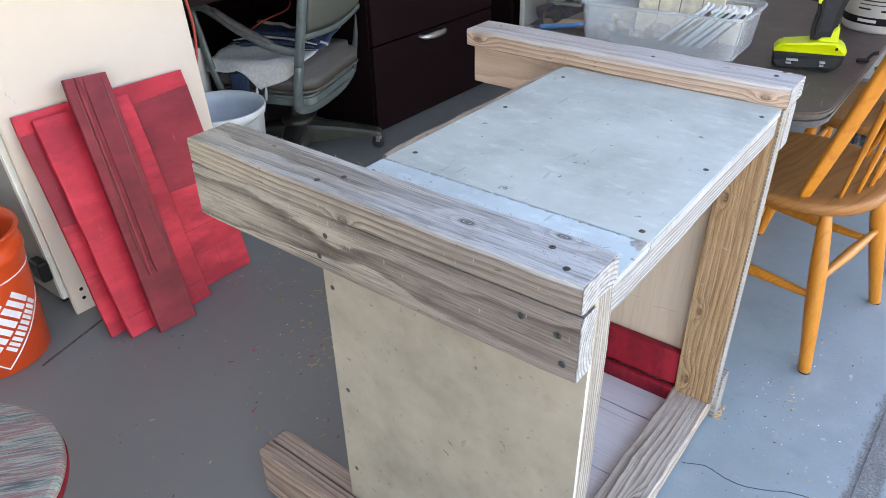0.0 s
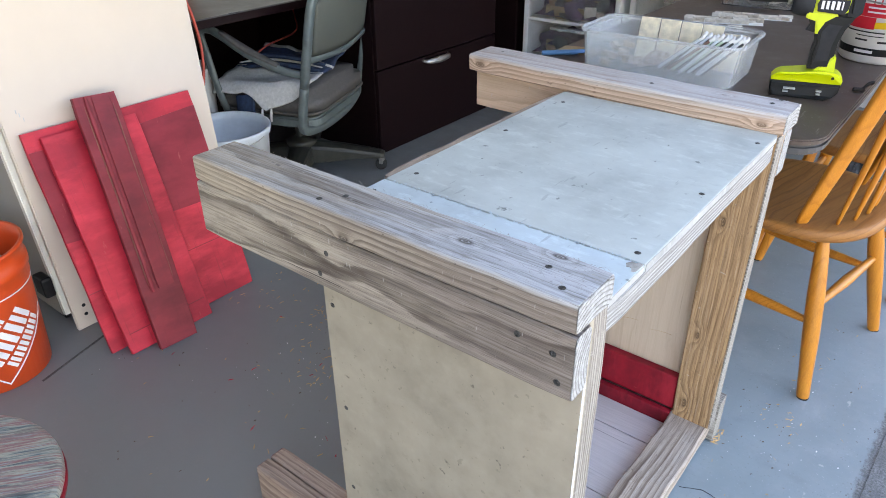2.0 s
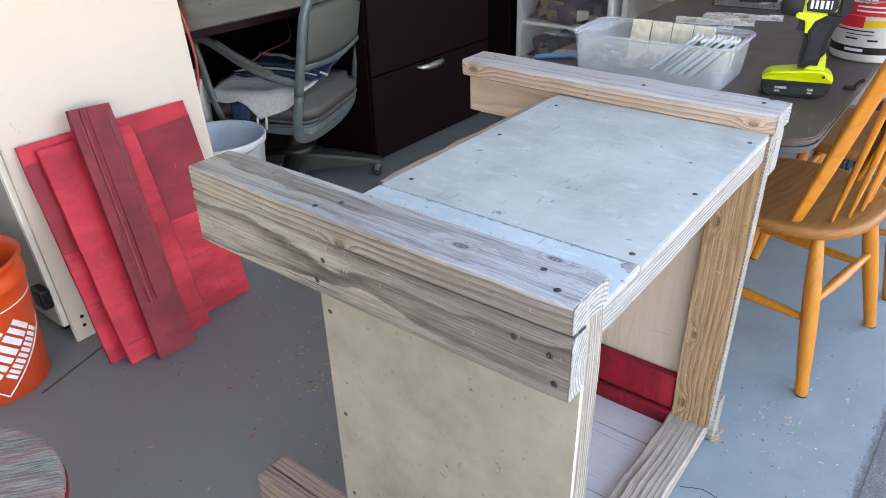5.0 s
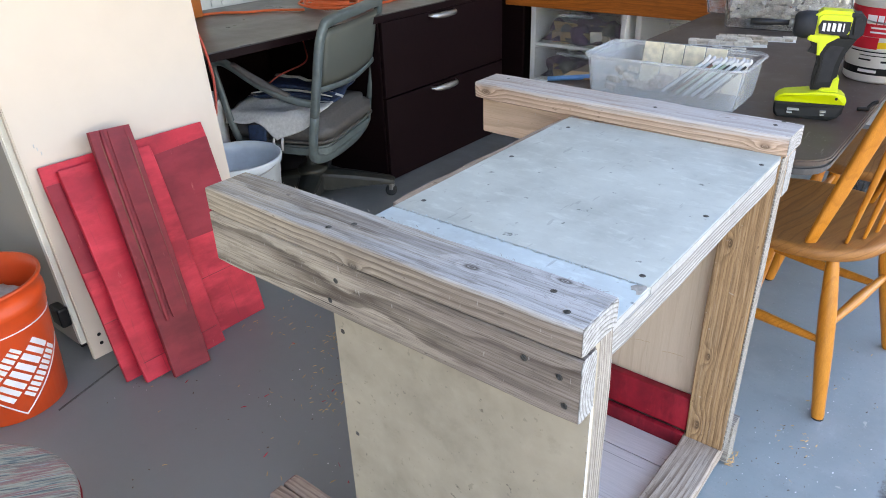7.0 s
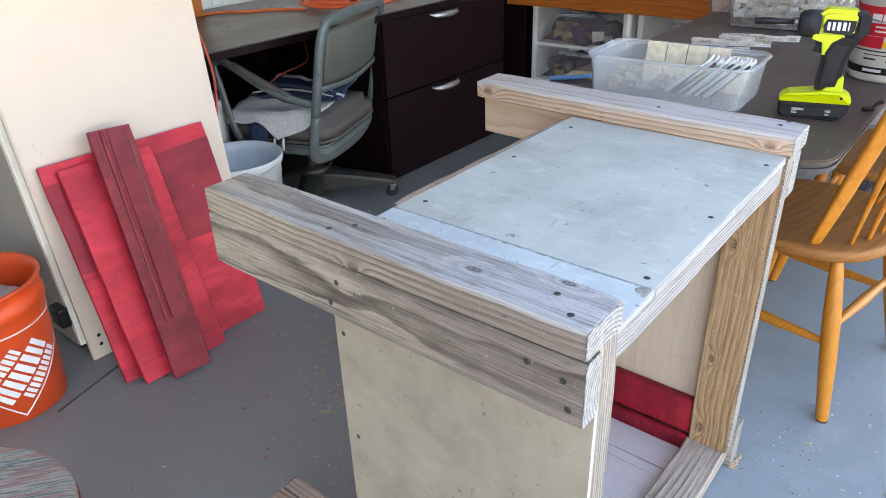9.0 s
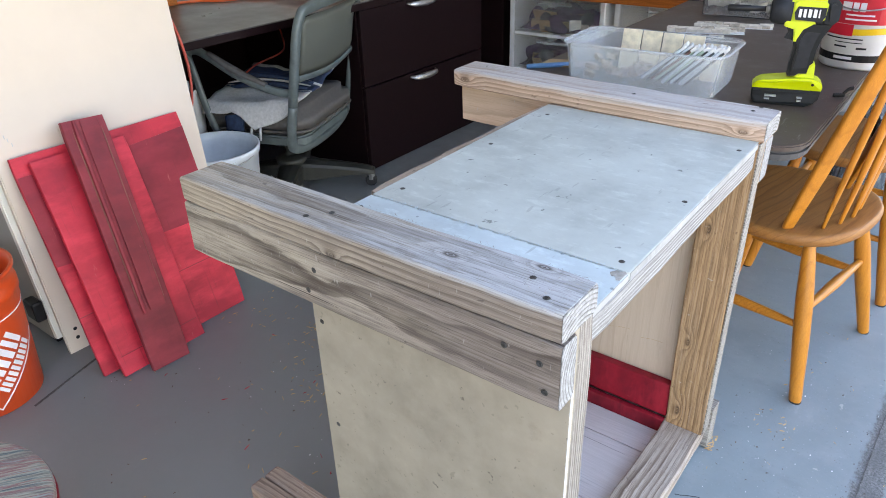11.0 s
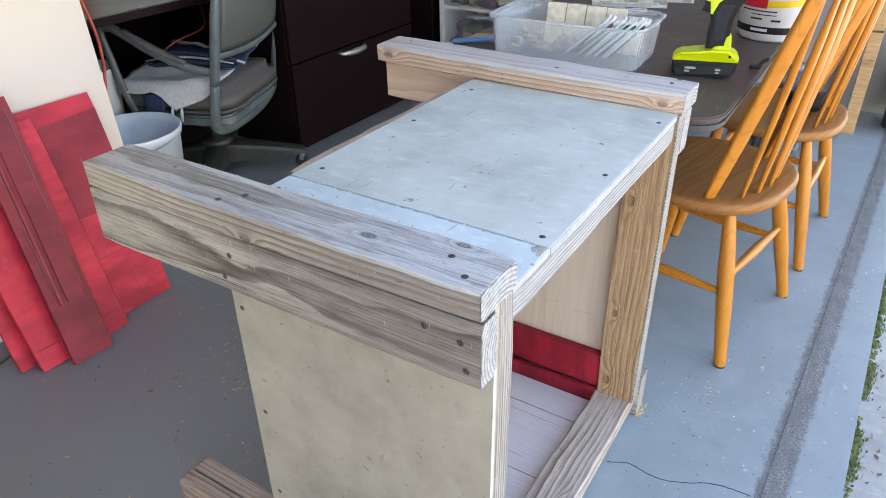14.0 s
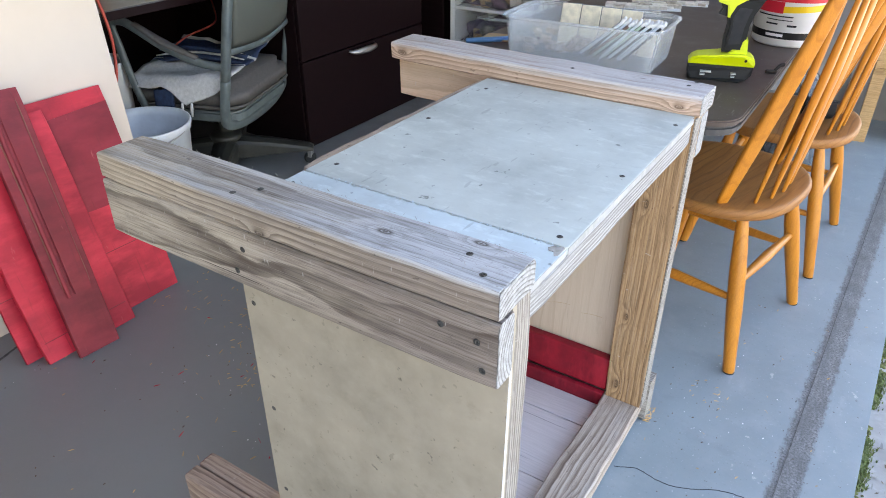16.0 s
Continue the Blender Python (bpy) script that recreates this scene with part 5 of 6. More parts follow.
for i in range(14):
    s = thing("glass_tile", "long glazed tile strip leaning in the clear bin", "tile", BM @ pose(0.046 + i * 0.0080, -0.045 + 0.004 * (i % 3), 0.062, 0, -44 + rng.uniform(-4, 4), 10), "tile strips in the bin")
    part("strip", box(-0.062, 0.052, -0.016, 0.016, -0.0032, 0.0032, 0.001), M[GLASS[i % len(GLASS)]], s)
    part("wrapped_end", box(0.0525, 0.066, -0.0162, 0.0162, -0.0035, 0.0035, 0.001), M["white_plastic"], s, "white wrapped end")
for i in range(16):
    s = thing("stone_chip", "small broken stone chip in the clear bin", "stone chip", BM @ pose(rng.uniform(-0.155, -0.02), rng.uniform(-0.07, 0.06), 0.012 + 0.012 * (i % 3), rng.uniform(-20, 20), rng.uniform(-20, 20), rng.uniform(0, 180)), "stone chips in the bin")
    part("chip", box(-0.014, 0.014, -0.009, 0.009, -0.007, 0.007, 0.002), M["stone"], s)


def stone_sheet(m, nx, ny, seed):
    rng = random.Random(seed)
    e = thing("mosaic_sheet", "strip of split stone mosaic tiles lying on the table", "mosaic", m, "mosaic strips")
    y = 0
    for j in range(ny):
        x = rng.uniform(-0.01, 0)
        h = rng.choice((0.014, 0.018, 0.024))
        for i in range(nx):
            w = rng.uniform(0.022, 0.05)
            part("stone", box(x, x + w - 0.002, y, y + h - 0.002, 0, rng.uniform(0.007, 0.013), 0.0015), M["stone_w"] if rng.random() < 0.7 else M["stone"], e)
            x += w
        y += h
    part("backing", box(-0.004, x - 0.004, -0.002, y, -0.0008, 0.0012, 0), M["white_plastic"], e)


M["stone_w"] = plain("pale_stone", (0.74, 0.67, 0.57), 0.55, vary=0.15, scale=60, bump=0.3)
stone_sheet(pose(-0.575, 1.80, TZ + 0.001, 0, 0, 18), 6, 3, 3)
stone_sheet(pose(-0.53, 1.93, TZ + 0.001, 0, 0, 15), 7, 3, 4)
stone_sheet(pose(-0.54, 1.70, TZ + 0.001, 0, 0, 22), 5, 2, 8)
BG = pose(-0.40, 2.27, TZ + 0.001, 0, 0, 4)
tub("stone_box", "clear box full of split stone pieces on the table", "box", BG, 0.42, 0.24, 0.15, 0.06, M["clear_bag"])
heap = bmesh.new()
for i in range(170):
    q = BG @ pose(rng.uniform(-0.19, 0.19), rng.uniform(-0.095, 0.095), 0.012 + 0.085 * (i / 170) + rng.uniform(0, 0.01), rng.uniform(-25, 25), rng.uniform(-25, 25), rng.choice((0, 90, 15, -15)))
    w = rng.uniform(0.011, 0.024)
    b = bmesh.ops.create_cube(heap, size=1, matrix=q @ Matrix.Diagonal((w * 2, 0.018, 0.014, 1)))
tagged(part("stone_pieces", heap, M["stone_w"]), "heap of pale split stone pieces in the box", "stones", kind="stuff")
tub("plastic_tray", "shallow clear plastic tray behind the stone box", "tray", pose(-0.62, 2.52, TZ + 0.001, 0, 0, 5), 0.30, 0.22, 0.07, 0.08, M["clear_bag"])

# lidded pail with a printed label
rp = thing("paint_pail", "white plastic pail with a red and yellow label, on the table", "pail", pose(0.002, 1.655, TZ + 0.001, 0, 0, 0))
part("body", lathe([(0, 0.002), (0.082, 0), (0.088, 0.006), (0.097, 0.20), (0.102, 0.203), (0.103, 0.222), (0.10, 0.226), (0, 0.226)], 48), M["white_plastic"], rp, smooth=True)


def band(z0, z1, a0, a1, lift, slope=0.0):
    bm = bmesh.new()
    n = 24
    rows = []
    for o in (0.0002, lift):
        for q in (0, 1):
            row = []
            for i in range(n + 1):
                a = radians(a0 + (a1 - a0) * i / n)
                z = (z0, z1)[q] + slope * (i / n - 0.5)
                r = 0.088 + 0.009 * (z - 0.006) / 0.194 + o
                row.append(bm.verts.new((r * math.cos(a), r * math.sin(a), z)))
            rows.append(row)
    for a, b in ((0, 1), (2, 3), (0, 2), (1, 3)):
        for i in range(n):
            bm.faces.new((rows[a][i], rows[a][i + 1], rows[b][i + 1], rows[b][i]))
    for i in (0, n):
        bm.faces.new((rows[0][i], rows[1][i], rows[3][i], rows[2][i]))
    return bm


part("label_red", band(0.118, 0.190, -200, 20, 0.0012), M["red_label"], rp, "red label band")
part("label_yellow", band(0.096, 0.112, -95, 20, 0.0010, 0.012), M["yellow_label"], rp, "yellow label band")
part("label_red", band(0.088, 0.117, -200, -95, 0.0014), M["red_label"], rp)
part("label_black", band(0.022, 0.040, -200, 20, 0.0012), M["black"], rp, "black label band")
for a0, a1, z0, z1 in ((-118, -104, 0.150, 0.172), (-102, -94, 0.150, 0.172), (-92, -84, 0.150, 0.172), (-110, -70, 0.139, 0.143), (-110, -66, 0.128, 0.132), (-117, -88, 0.028, 0.035)):
    part("print_bar", band(z0, z1, a0, a1, 0.0020), M["white_print"], rp)
for a0, a1, z0, z1 in ((-140, -78, 0.079, 0.082), (-120, -78, 0.070, 0.072), (-120, -100, 0.058, 0.062), (-85, -70, 0.055, 0.060)):
    part("print_bar", band(z0, z1, a0, a1, 0.0012), M["dark_grip"], rp)
part("handle", tube([(0.104 * math.cos(a), 0.104 * math.sin(a), 0.205 - 0.05 * math.sin(a + math.pi)) for a in [radians(180 + 18 * i) for i in range(11)]], 0.002, 6), M["steel"], rp, "wire handle", smooth=True)

# cordless drill
drill = thing("cordless_drill", "lime and charcoal cordless drill standing on the table", "drill", pose(-0.066, 1.195, TZ + 0.0005, 0, 0, 16) @ Matrix.Diagonal((0.94, 0.94, 1.0, 1)))


def extruded(outline, half, bevel, crown=0.0):
    bm = slab(outline, -half, half, bevel)
    if crown:
        for v in bm.verts:
            v.co.z *= 1 - crown * min(1, max(0, (abs(v.co.x) - 0.045) / 0.032))
    bm.transform(Matrix(((1, 0, 0, 0), (0, 0, -1, 0), (0, 1, 0, 0), (0, 0, 0, 1))))
    return bm


part("battery", extruded([(-0.074, 0.006), (-0.066, 0), (0.045, 0), (0.064, 0.006), (0.074, 0.016), (0.076, 0.034), (-0.077, 0.034), (-0.077, 0.016)], 0.036, 0.004, 0.38), M["charcoal"], drill, "charcoal battery pack")
part("foot", extruded([(-0.077, 0.035), (0.077, 0.035), (0.078, 0.044), (0.075, 0.052), (0.067, 0.058), (0.050, 0.063), (0.010, 0.063), (-0.020, 0.059), (-0.058, 0.055), (-0.070, 0.050), (-0.077, 0.042)], 0.036, 0.004, 0.38), M["lime"], drill, "lime foot", smooth=False)
part("fin", extruded([(0.004, 0.058), (0.056, 0.058), (0.054, 0.075), (0.052, 0.094), (0.047, 0.096), (0.040, 0.089), (0.030, 0.077), (0.018, 0.069)], 0.019, 0.003), M["lime"], drill, "lime heel of the grip")
part("grip", extruded([(-0.004, 0.064), (0.043, 0.066), (0.047, 0.095), (0.048, 0.125), (0.055, 0.150), (0.066, 0.170), (0.074, 0.186), (0.0, 0.188), (-0.004, 0.172), (-0.009, 0.150), (-0.002, 0.125), (-0.005, 0.095)], 0.020, 0.007), M["charcoal"], drill, "charcoal rubber grip")
part("grip_inlay", extruded([(0.004, 0.080), (0.036, 0.084), (0.038, 0.120), (0.044, 0.148), (0.050, 0.164), (0.018, 0.166), (0.006, 0.146), (0.008, 0.120)], 0.0212, 0.002), M["dark_grip"], drill, "ribbed grip inlay")
part("body", extruded([(-0.024, 0.190), (-0.014, 0.184), (0.046, 0.187), (0.058, 0.195), (0.060, 0.226), (0.050, 0.236), (-0.010, 0.238), (-0.025, 0.228)], 0.027, 0.008), M["lime"], drill, "lime motor housing")
part("motor_cap", extruded([(0.052, 0.182), (0.070, 0.180), (0.080, 0.190), (0.080, 0.222), (0.070, 0.232), (0.048, 0.234)], 0.0275, 0.008), M["dark_grip"], drill, "charcoal end cap")
part("nose", lathe([(0, 0), (0.020, 0.0), (0.026, 0.006), (0.029, 0.02), (0.029, 0.046), (0, 0.046)], 28, m=frame_pose((-0.066, 0, 0.204), Y, X)), M["dark_grip"], drill, "charcoal gear nose", smooth=True)
part("collet", lathe([(0, 0), (0.009, 0), (0.010, 0.012), (0, 0.012)], 20, m=frame_pose((-0.077, 0, 0.206), Y, X)), M["steel"], drill, smooth=True)
part("bit_holder", lathe([(0, 0), (0.006, 0), (0.0075, 0.004), (0.0075, 0.05), (0.0062, 0.052), (0.0062, 0.088), (0, 0.088)], 16, m=frame_pose((-0.162, 0, 0.206), Y, X)), M["black"], drill, "black bit holder", smooth=True)
part("trigger", extruded([(-0.026, 0.146), (-0.008, 0.142), (-0.004, 0.170), (-0.026, 0.172), (-0.020, 0.160)], 0.009, 0.003), M["dark_grip"], drill)
part("trigger_guard", extruded([(-0.032, 0.189), (-0.032, 0.174), (-0.010, 0.168), (-0.006, 0.142), (0.001, 0.142), (0.012, 0.166), (0.034, 0.180), (0.030, 0.189)], 0.0225, 0.003), M["lime"], drill)
part("badge", extruded([(-0.012, 0.190), (0.044, 0.186), (0.050, 0.198), (0.050, 0.216), (-0.010, 0.218), (-0.016, 0.205)], 0.0290, 0.0005), M["dark_grip"], drill, "dark badge plate")
for x0, x1 in ((-0.007, -0.001), (0.003, 0.009), (0.013, 0.020), (0.024, 0.031), (0.035, 0.038)):
    part("badge_bar", extruded([(x0, 0.196), (x1, 0.195), (x1, 0.212), (x0, 0.213)], 0.0296, 0.0002), M["white_print"], drill)
for x0, x1, z0, z1 in ((-0.046, -0.020, 0.020, 0.0225), (-0.046, -0.034, 0.013, 0.0155), (0.026, 0.038, 0.019, 0.0215), (0.027, 0.036, 0.012, 0.0145)):
    part("print_bar", extruded([(x0, z0), (x1, z0), (x1, z1), (x0, z1)], 0.0364, 0), M["grey_mark"], drill)
part("foot_screw", lathe([(0, 0.001), (0.003, 0.001), (0.0034, 0)], 10, m=frame_pose((0.054, -0.0362, 0.052), X, -Y)), M["black"], drill)

pen = thing("marker", "blue plastic marker lying by the bin", "marker", pose(-0.690, 1.19, TZ + 0.0065, 0, 0, 42))
part("barrel", lathe([(0, -0.06), (0.0065, -0.058), (0.0072, 0.03), (0.0072, 0.06), (0, 0.06)], 14, m=frame_pose((0, 0, 0), Y, X)), M["blue_tape"], pen, smooth=True)
card = thing("cardboard_piece", "torn brown cardboard piece on the table", "cardboard", pose(-0.665, 1.245, TZ + 0.001, 0, 0, 12))
part("sheet", slab([(-0.06, -0.03), (0.05, -0.035), (0.058, 0.03), (0.01, 0.04), (-0.055, 0.034)], 0, 0.004), M["card"], card)
clip = thing("spring_clamp", "small black spring clamp at the table edge", "clamp", pose(0.035, 1.30, TZ + 0.001, 0, 0, 30) @ Matrix.Diagonal((0.55, 0.55, 0.8, 1)))
part("jaw", box(-0.03, 0.02, -0.006, 0.006, 0, 0.012, 0.004), M["black"], clip)
part("jaw", tube([(0.01, 0, 0.008), (0.03, 0.004, 0.022), (0.05, 0.006, 0.026)], 0.006, 8), M["black"], clip, smooth=True)

# ---- things on and under the desk ----
def coil(cx, cy, r, turns, z, seed):
    rng = random.Random(seed)
    pts = []
    for i in range(turns * 10):
        a = 2 * math.pi * i / 10
        rr = r * (1 + 0.18 * math.sin(a * 0.37 + seed) + rng.uniform(-0.04, 0.04))
        pts.append((cx + rr * math.cos(a), cy + 0.72 * rr * math.sin(a) + 0.03 * math.sin(a * 0.21), z + 0.03 * (i / (turns * 10)) + rng.uniform(0, 0.006)))
    return pts


cord = thing("extension_cord", "coiled orange extension cord lying on the desk", "cord")
part("coil", tube(coil(-2.08, 1.62, 0.15, 6, 0.752, 2), 0.0055, 7, per=3), M["cord_orange"], cord, smooth=True)
part("loose_end", tube([(-2.15, 1.50, 0.752), (-2.28, 1.42, 0.751), (-2.34, 1.33, 0.751), (-2.43, 1.26, 0.751), (-2.50, 1.05, 0.751)], 0.0055, 7), M["cord_orange"], cord, smooth=True)
part("loose_end", tube([(-1.98, 1.72, 0.752), (-1.98, 1.86, 0.751), (-2.03, 2.05, 0.751)], 0.0055, 7), M["cord_orange"], cord, smooth=True)
hang = thing("electric_cable", "thin red cable hanging in front of the desk", "cord")
part("cable", tube([(-1.775, 0.66, 1.30), (-1.775, 0.685, 0.93), (-1.775, 0.728, 0.83), (-1.772, 0.747, 0.755), (-1.770, 0.756, 0.66), (-1.772, 0.745, 0.56), (-1.775, 0.722, 0.49), (-1.79, 0.70, 0.42), (-1.80, 0.70, 0.37)], 0.0048, 8), M["cord_red"], hang, smooth=True)
low = thing("electric_cable", "thin red cable strung under the desk", "cord")
part("cable", tube([(-2.3, 1.585, 0.62), (-2.2, 1.52, 0.585), (-2.1, 1.425, 0.549), (-2.1, 1.266, 0.52), (-2.16, 1.215, 0.44), (-2.28, 1.16, 0.22), (-2.36, 1.12, 0.03), (-2.45, 1.08, 0.005)], 0.0035, 6), M["cord_red"], low, smooth=True)
upright = thing("wooden_post", "varnished wooden post standing on the desk", "post", pose(-2.47, 1.165, 0.7455))
part("timber", box(-0.03, 0.03, -0.03, 0.03, 0, 0.6, 0.003), M["orange_wood"], upright)

# ---- bench with plastic drawers ----
bench = thing("wooden_bench", "varnished orange-brown wooden bench with a deep apron", "bench")
part("apron", box(-1.96, -0.78, 2.75, 2.775, 0.615, 0.80, 0.003), M["orange_wood"], bench)
part("benchtop", box(-1.98, -0.76, 2.74, 3.45, 0.801, 0.835, 0.004), M["orange_wood"], bench)
for x in (-1.252, -0.70):
    for y in (3.26, 3.40):
        part("leg", box(x - 0.03, x + 0.03, y - 0.03, y + 0.03, 0, 0.80, 0.003), M["orange_wood"], bench)


def drawer_tower(m, n):
    e = thing("drawer_tower", "white plastic drawer tower with clear drawers of odds and ends", "drawers", m, "drawer towers under the bench")
    w, d, h = 0.56, 0.38, 0.20
    for x in (-w / 2, w / 2 - 0.03):
        part("side", box(x, x + 0.03, 0, d, 0, n * h + 0.02, 0.006), M["white_plastic"], e)
    part("back", box(-w / 2 + 0.031, w / 2 - 0.031, d - 0.01, d, 0, n * h, 0), M["white_plastic"], e)
    for i in range(n + 1):
        part("shelf", box(-w / 2 + 0.031, w / 2 - 0.031, 0.004, d - 0.011, i * h, i * h + 0.018, 0.004), M["white_plastic"], e)
    for i in range(n):
        z = i * h
        dr = part("drawer", box(-w / 2 + 0.036, w / 2 - 0.036, -0.006, -0.002, z + 0.022, z + h - 0.006, 0.002), M["clear_bag"], e, "clear drawer front")
        part("lip", box(-0.10, 0.10, -0.026, -0.007, z + h - 0.03, z + h - 0.016, 0.005), M["clear_plastic"], dr)
    return e


TM = pose(-1.560, 2.82, 0.0, 0, 0, 0)
drawer_tower(TM, 3)
drawer_tower(pose(-0.965, 2.85, 0.0), 3)
for lvl in (0.02, 0.22, 0.42):
    for i in range(7):
        q = TM @ pose(-0.20 + 0.066 * i, rng.uniform(0.05, 0.20), lvl, 0, 0, rng.uniform(-30, 30))
        kind = i % 3
        if kind == 1:
            c = thing("card_box", "small brown cardboard box inside a clear drawer", "box", q, "oddments in the drawers")
            part("carton", box(-0.055, 0.055, -0.04, 0.04, 0, rng.uniform(0.05, 0.10), 0.002), M["card"], c)
        else:
            c = thing("cloth_bundle", "crumpled cloth bundle inside a clear drawer", "cloth", q, "oddments in the drawers")
            bm = bmesh.new()
            bmesh.ops.create_icosphere(bm, subdivisions=3, radius=0.055)
            for v in bm.verts:
                v.co *= 1 + 0.5 * noise.noise(v.co * 18 + Vector((i, lvl * 9, 0)))
                v.co.z = max(v.co.z, -0.045) + 0.045
            part("bundle", bm, M["plum"] if kind == 0 else M["upholstery"], c, smooth=True)

for lvl in (0.02, 0.22, 0.42):
    bm = bmesh.new()
    bmesh.ops.create_grid(bm, x_segments=26, y_segments=14, size=0.5)
    for v in bm.verts:
        ex = (1 - abs(v.co.x * 2) ** 4) * (1 - abs(v.co.y * 2) ** 4)
        v.co = Vector((v.co.x * 0.46, 0.19 + v.co.y * 0.32, 0.01 + ex * (0.085 + 0.06 * noise.noise((v.co.x * 7, v.co.y * 7, lvl * 20)) + 0.03 * noise.noise((v.co.x * 19, v.co.y * 19, lvl)))))
    heap2 = thing("cloth_heap", "crumpled dark plum cloth filling a clear drawer", "cloth", TM @ pose(0, 0, lvl), "oddments in the drawers")
    part("cloth", bm, M["plum"], heap2, smooth=True)
# added block, dark so that the gap beside the drawers reads as shade
case = thing("dark_case", "added dark block that darkens the gap between desk and drawers", "case", pose(-2.14, 3.0, 0))
part("body", box(-0.24, 0.24, -0.15, 0.25, 0.02, 0.78, 0.01), M["espresso"], case)
part("lid", box(-0.245, 0.245, -0.155, 0.255, 0.781, 0.80, 0.006), M["black"], case)
for x in (-0.2, 0.2):
    part("foot", box(x - 0.02, x + 0.02, -0.12, -0.08, 0, 0.0205, 0.003), M["black"], case)
    part("foot", box(x - 0.02, x + 0.02, 0.18, 0.22, 0, 0.0205, 0.003), M["black"], case)

# ---- by the far side of the opening ----
setting("wall_jamb", box(0.12, 0.62, 3.42, 3.8, -0.06, 2.7, 0), M["cabinet_side"], "beige jamb at the side of the garage opening", "wall")
setting("wall_jamb_near", box(0.12, 0.40, -3.45, -3.2, -0.06, 2.2, 0), M["cabinet_side"], "beige jamb at the side of the garage opening", "wall")
lean = thing("pine_stud", "pale pine stud standing against the far wall", "lumber", pose(0.238, 3.07, 0, 3, 0, 4))
part("stud", box(-0.026, 0.026, -0.019, 0.019, 0, 1.1, 0.003), M["pale_wood"], lean)
wheel = thing("cart_wheel", "black-tyred brown wheel of a garden cart by the opening", "wheel", frame_pose((0.39, 3.24, 0.205), Z, X))
part("tyre", lathe([(0.165, -0.022), (0.19, -0.026), (0.203, -0.014), (0.205, 0.0), (0.203, 0.014), (0.19, 0.026), (0.165, 0.022), (0.16, 0.0), (0.165, -0.022)], 40), M["black"], wheel, smooth=True)
part("rim", lathe([(0, -0.014), (0.06, -0.018), (0.15, -0.008), (0.166, -0.014), (0.166, 0.014), (0.15, 0.008), (0.06, 0.018), (0, 0.014)], 40), M["card"], wheel, "brown wheel disc", smooth=True)

# ---- floor details ----
def ragged(pts_l, pts_r, z0, z1):
    return slab(pts_l + pts_r[::-1], z0, z1)


L, R = [], []
for i in range(400):
    y = -0.6 + i * 0.010
    L.append((0.276 + 0.036 * y + 0.0010 * noise.noise((y * 38, 3, 0)), y))
    R.append((0.2765 + 0.036 * y + 0.0014 * noise.noise((y * 47, 7, 0)), y))
setting("door_groove", ragged([(a + 0.0105, b) for a, b in L], [(a + 0.0118, b) for a, b in R], -0.001, 0.0012), M["groove_dirt"], "dirt-filled groove under the garage door", "floor")


def crack(pts, w, seed):
    line = curve_points([(x, y, 0) for x, y in pts], 10)
    l, r = [], []
    for p in line:
        k = 0.004 * noise.noise((p.x * 30 + seed, p.y * 30, 0)) + 0.0025 * noise.noise((p.x * 110 + seed, p.y * 110, 0))
        ww = w * (0.6 + 0.8 * abs(noise.noise((p.x * 60, p.y * 60, seed))))
        l.append((p.x + k, p.y + k + ww))
        r.append((p.x + k, p.y + k - ww))
    return slab(l + r[::-1], -0.001, 0.0012)


setting("floor_crack", crack([(0.0, 0.60), (0.05, 0.622), (0.10, 0.612), (0.153, 0.624), (0.22, 0.66), (0.295, 0.668)], 0.0005, 1), M["dark_grip"], "thin dark crack in the floor", "floor")
# joint drawn wider and darker to include the shadow along it
setting("floor_joint", slab([(-1.4700, -0.09), (-1.4630, -0.09), (-1.5825, 0.31), (-1.5895, 0.31)], -0.001, 0.0012), M["groove_dirt"], "dark joint in the concrete floor, widened to take in its shadow", "floor")

rng = random.Random(11)


def litter(name, label, count, material, size, areas):
    bm = bmesh.new()
    for i in range(count):
        x0, x1, y0, y1 = areas[i % len(areas)]
        x, y = rng.uniform(x0, x1), rng.uniform(y0, y1)
        l = rng.uniform(*size)
        w = min(l * 0.5, rng.uniform(0.0004, 0.0011))
        q = pose(x, y, 0.0022, rng.uniform(-8, 8), rng.uniform(-8, 8), rng.uniform(0, 180))
        c = [bm.verts.new(q @ Vector(p)) for p in ((-l, -w, 0), (0, -w * 1.3, 0.0006), (l, -w * 0.6, 0.0012), (l, w * 0.6, 0.0012), (0, w * 1.2, 0.0022), (-l, w, 0.0008))]
        bm.faces.new(c)
    tagged(part(name, bm, material), label, "litter", kind="stuff")


areas = [(-1.25, -0.5, 0.15, 0.75), (-1.1, -0.55, 0.2, 0.9), (0.0, 0.28, 0.5, 1.3), (0.02, 0.45, 0.6, 1.6), (-1.0, -0.5, 0.3, 0.6), (-1.4, -0.45, -0.2, 0.4), (0.01, 0.2, 0.7, 1.0)]
litter("wood_shavings", "pale wood shavings scattered over the floor", 85, M["straw"], (0.003, 0.008), areas[:2] + areas[4:6] + [(0.01, 0.42, 0.5, 1.6)])
litter("red_flakes", "small red paint flakes on the floor", 24, M["red"], (0.003, 0.009), areas[:2] + areas[4:6])
litter("white_specks", "white paint specks on the floor", 110, M["white_print"], (0.0005, 0.0020), areas + areas[3:4])
litter("dark_specks", "dark grit on the floor", 120, M["dry_leaf"], (0.001, 0.0035), areas)
litter("frame_shavings", "wood shavings gathered beside the frame", 110, M["straw"], (0.003, 0.009), [(-1.16, -1.04, 0.48, 0.66), (-1.40, -1.18, 0.45, 0.72), (-1.06, -0.88, 0.30, 0.48), (-0.95, -0.62, 0.30, 0.60)])
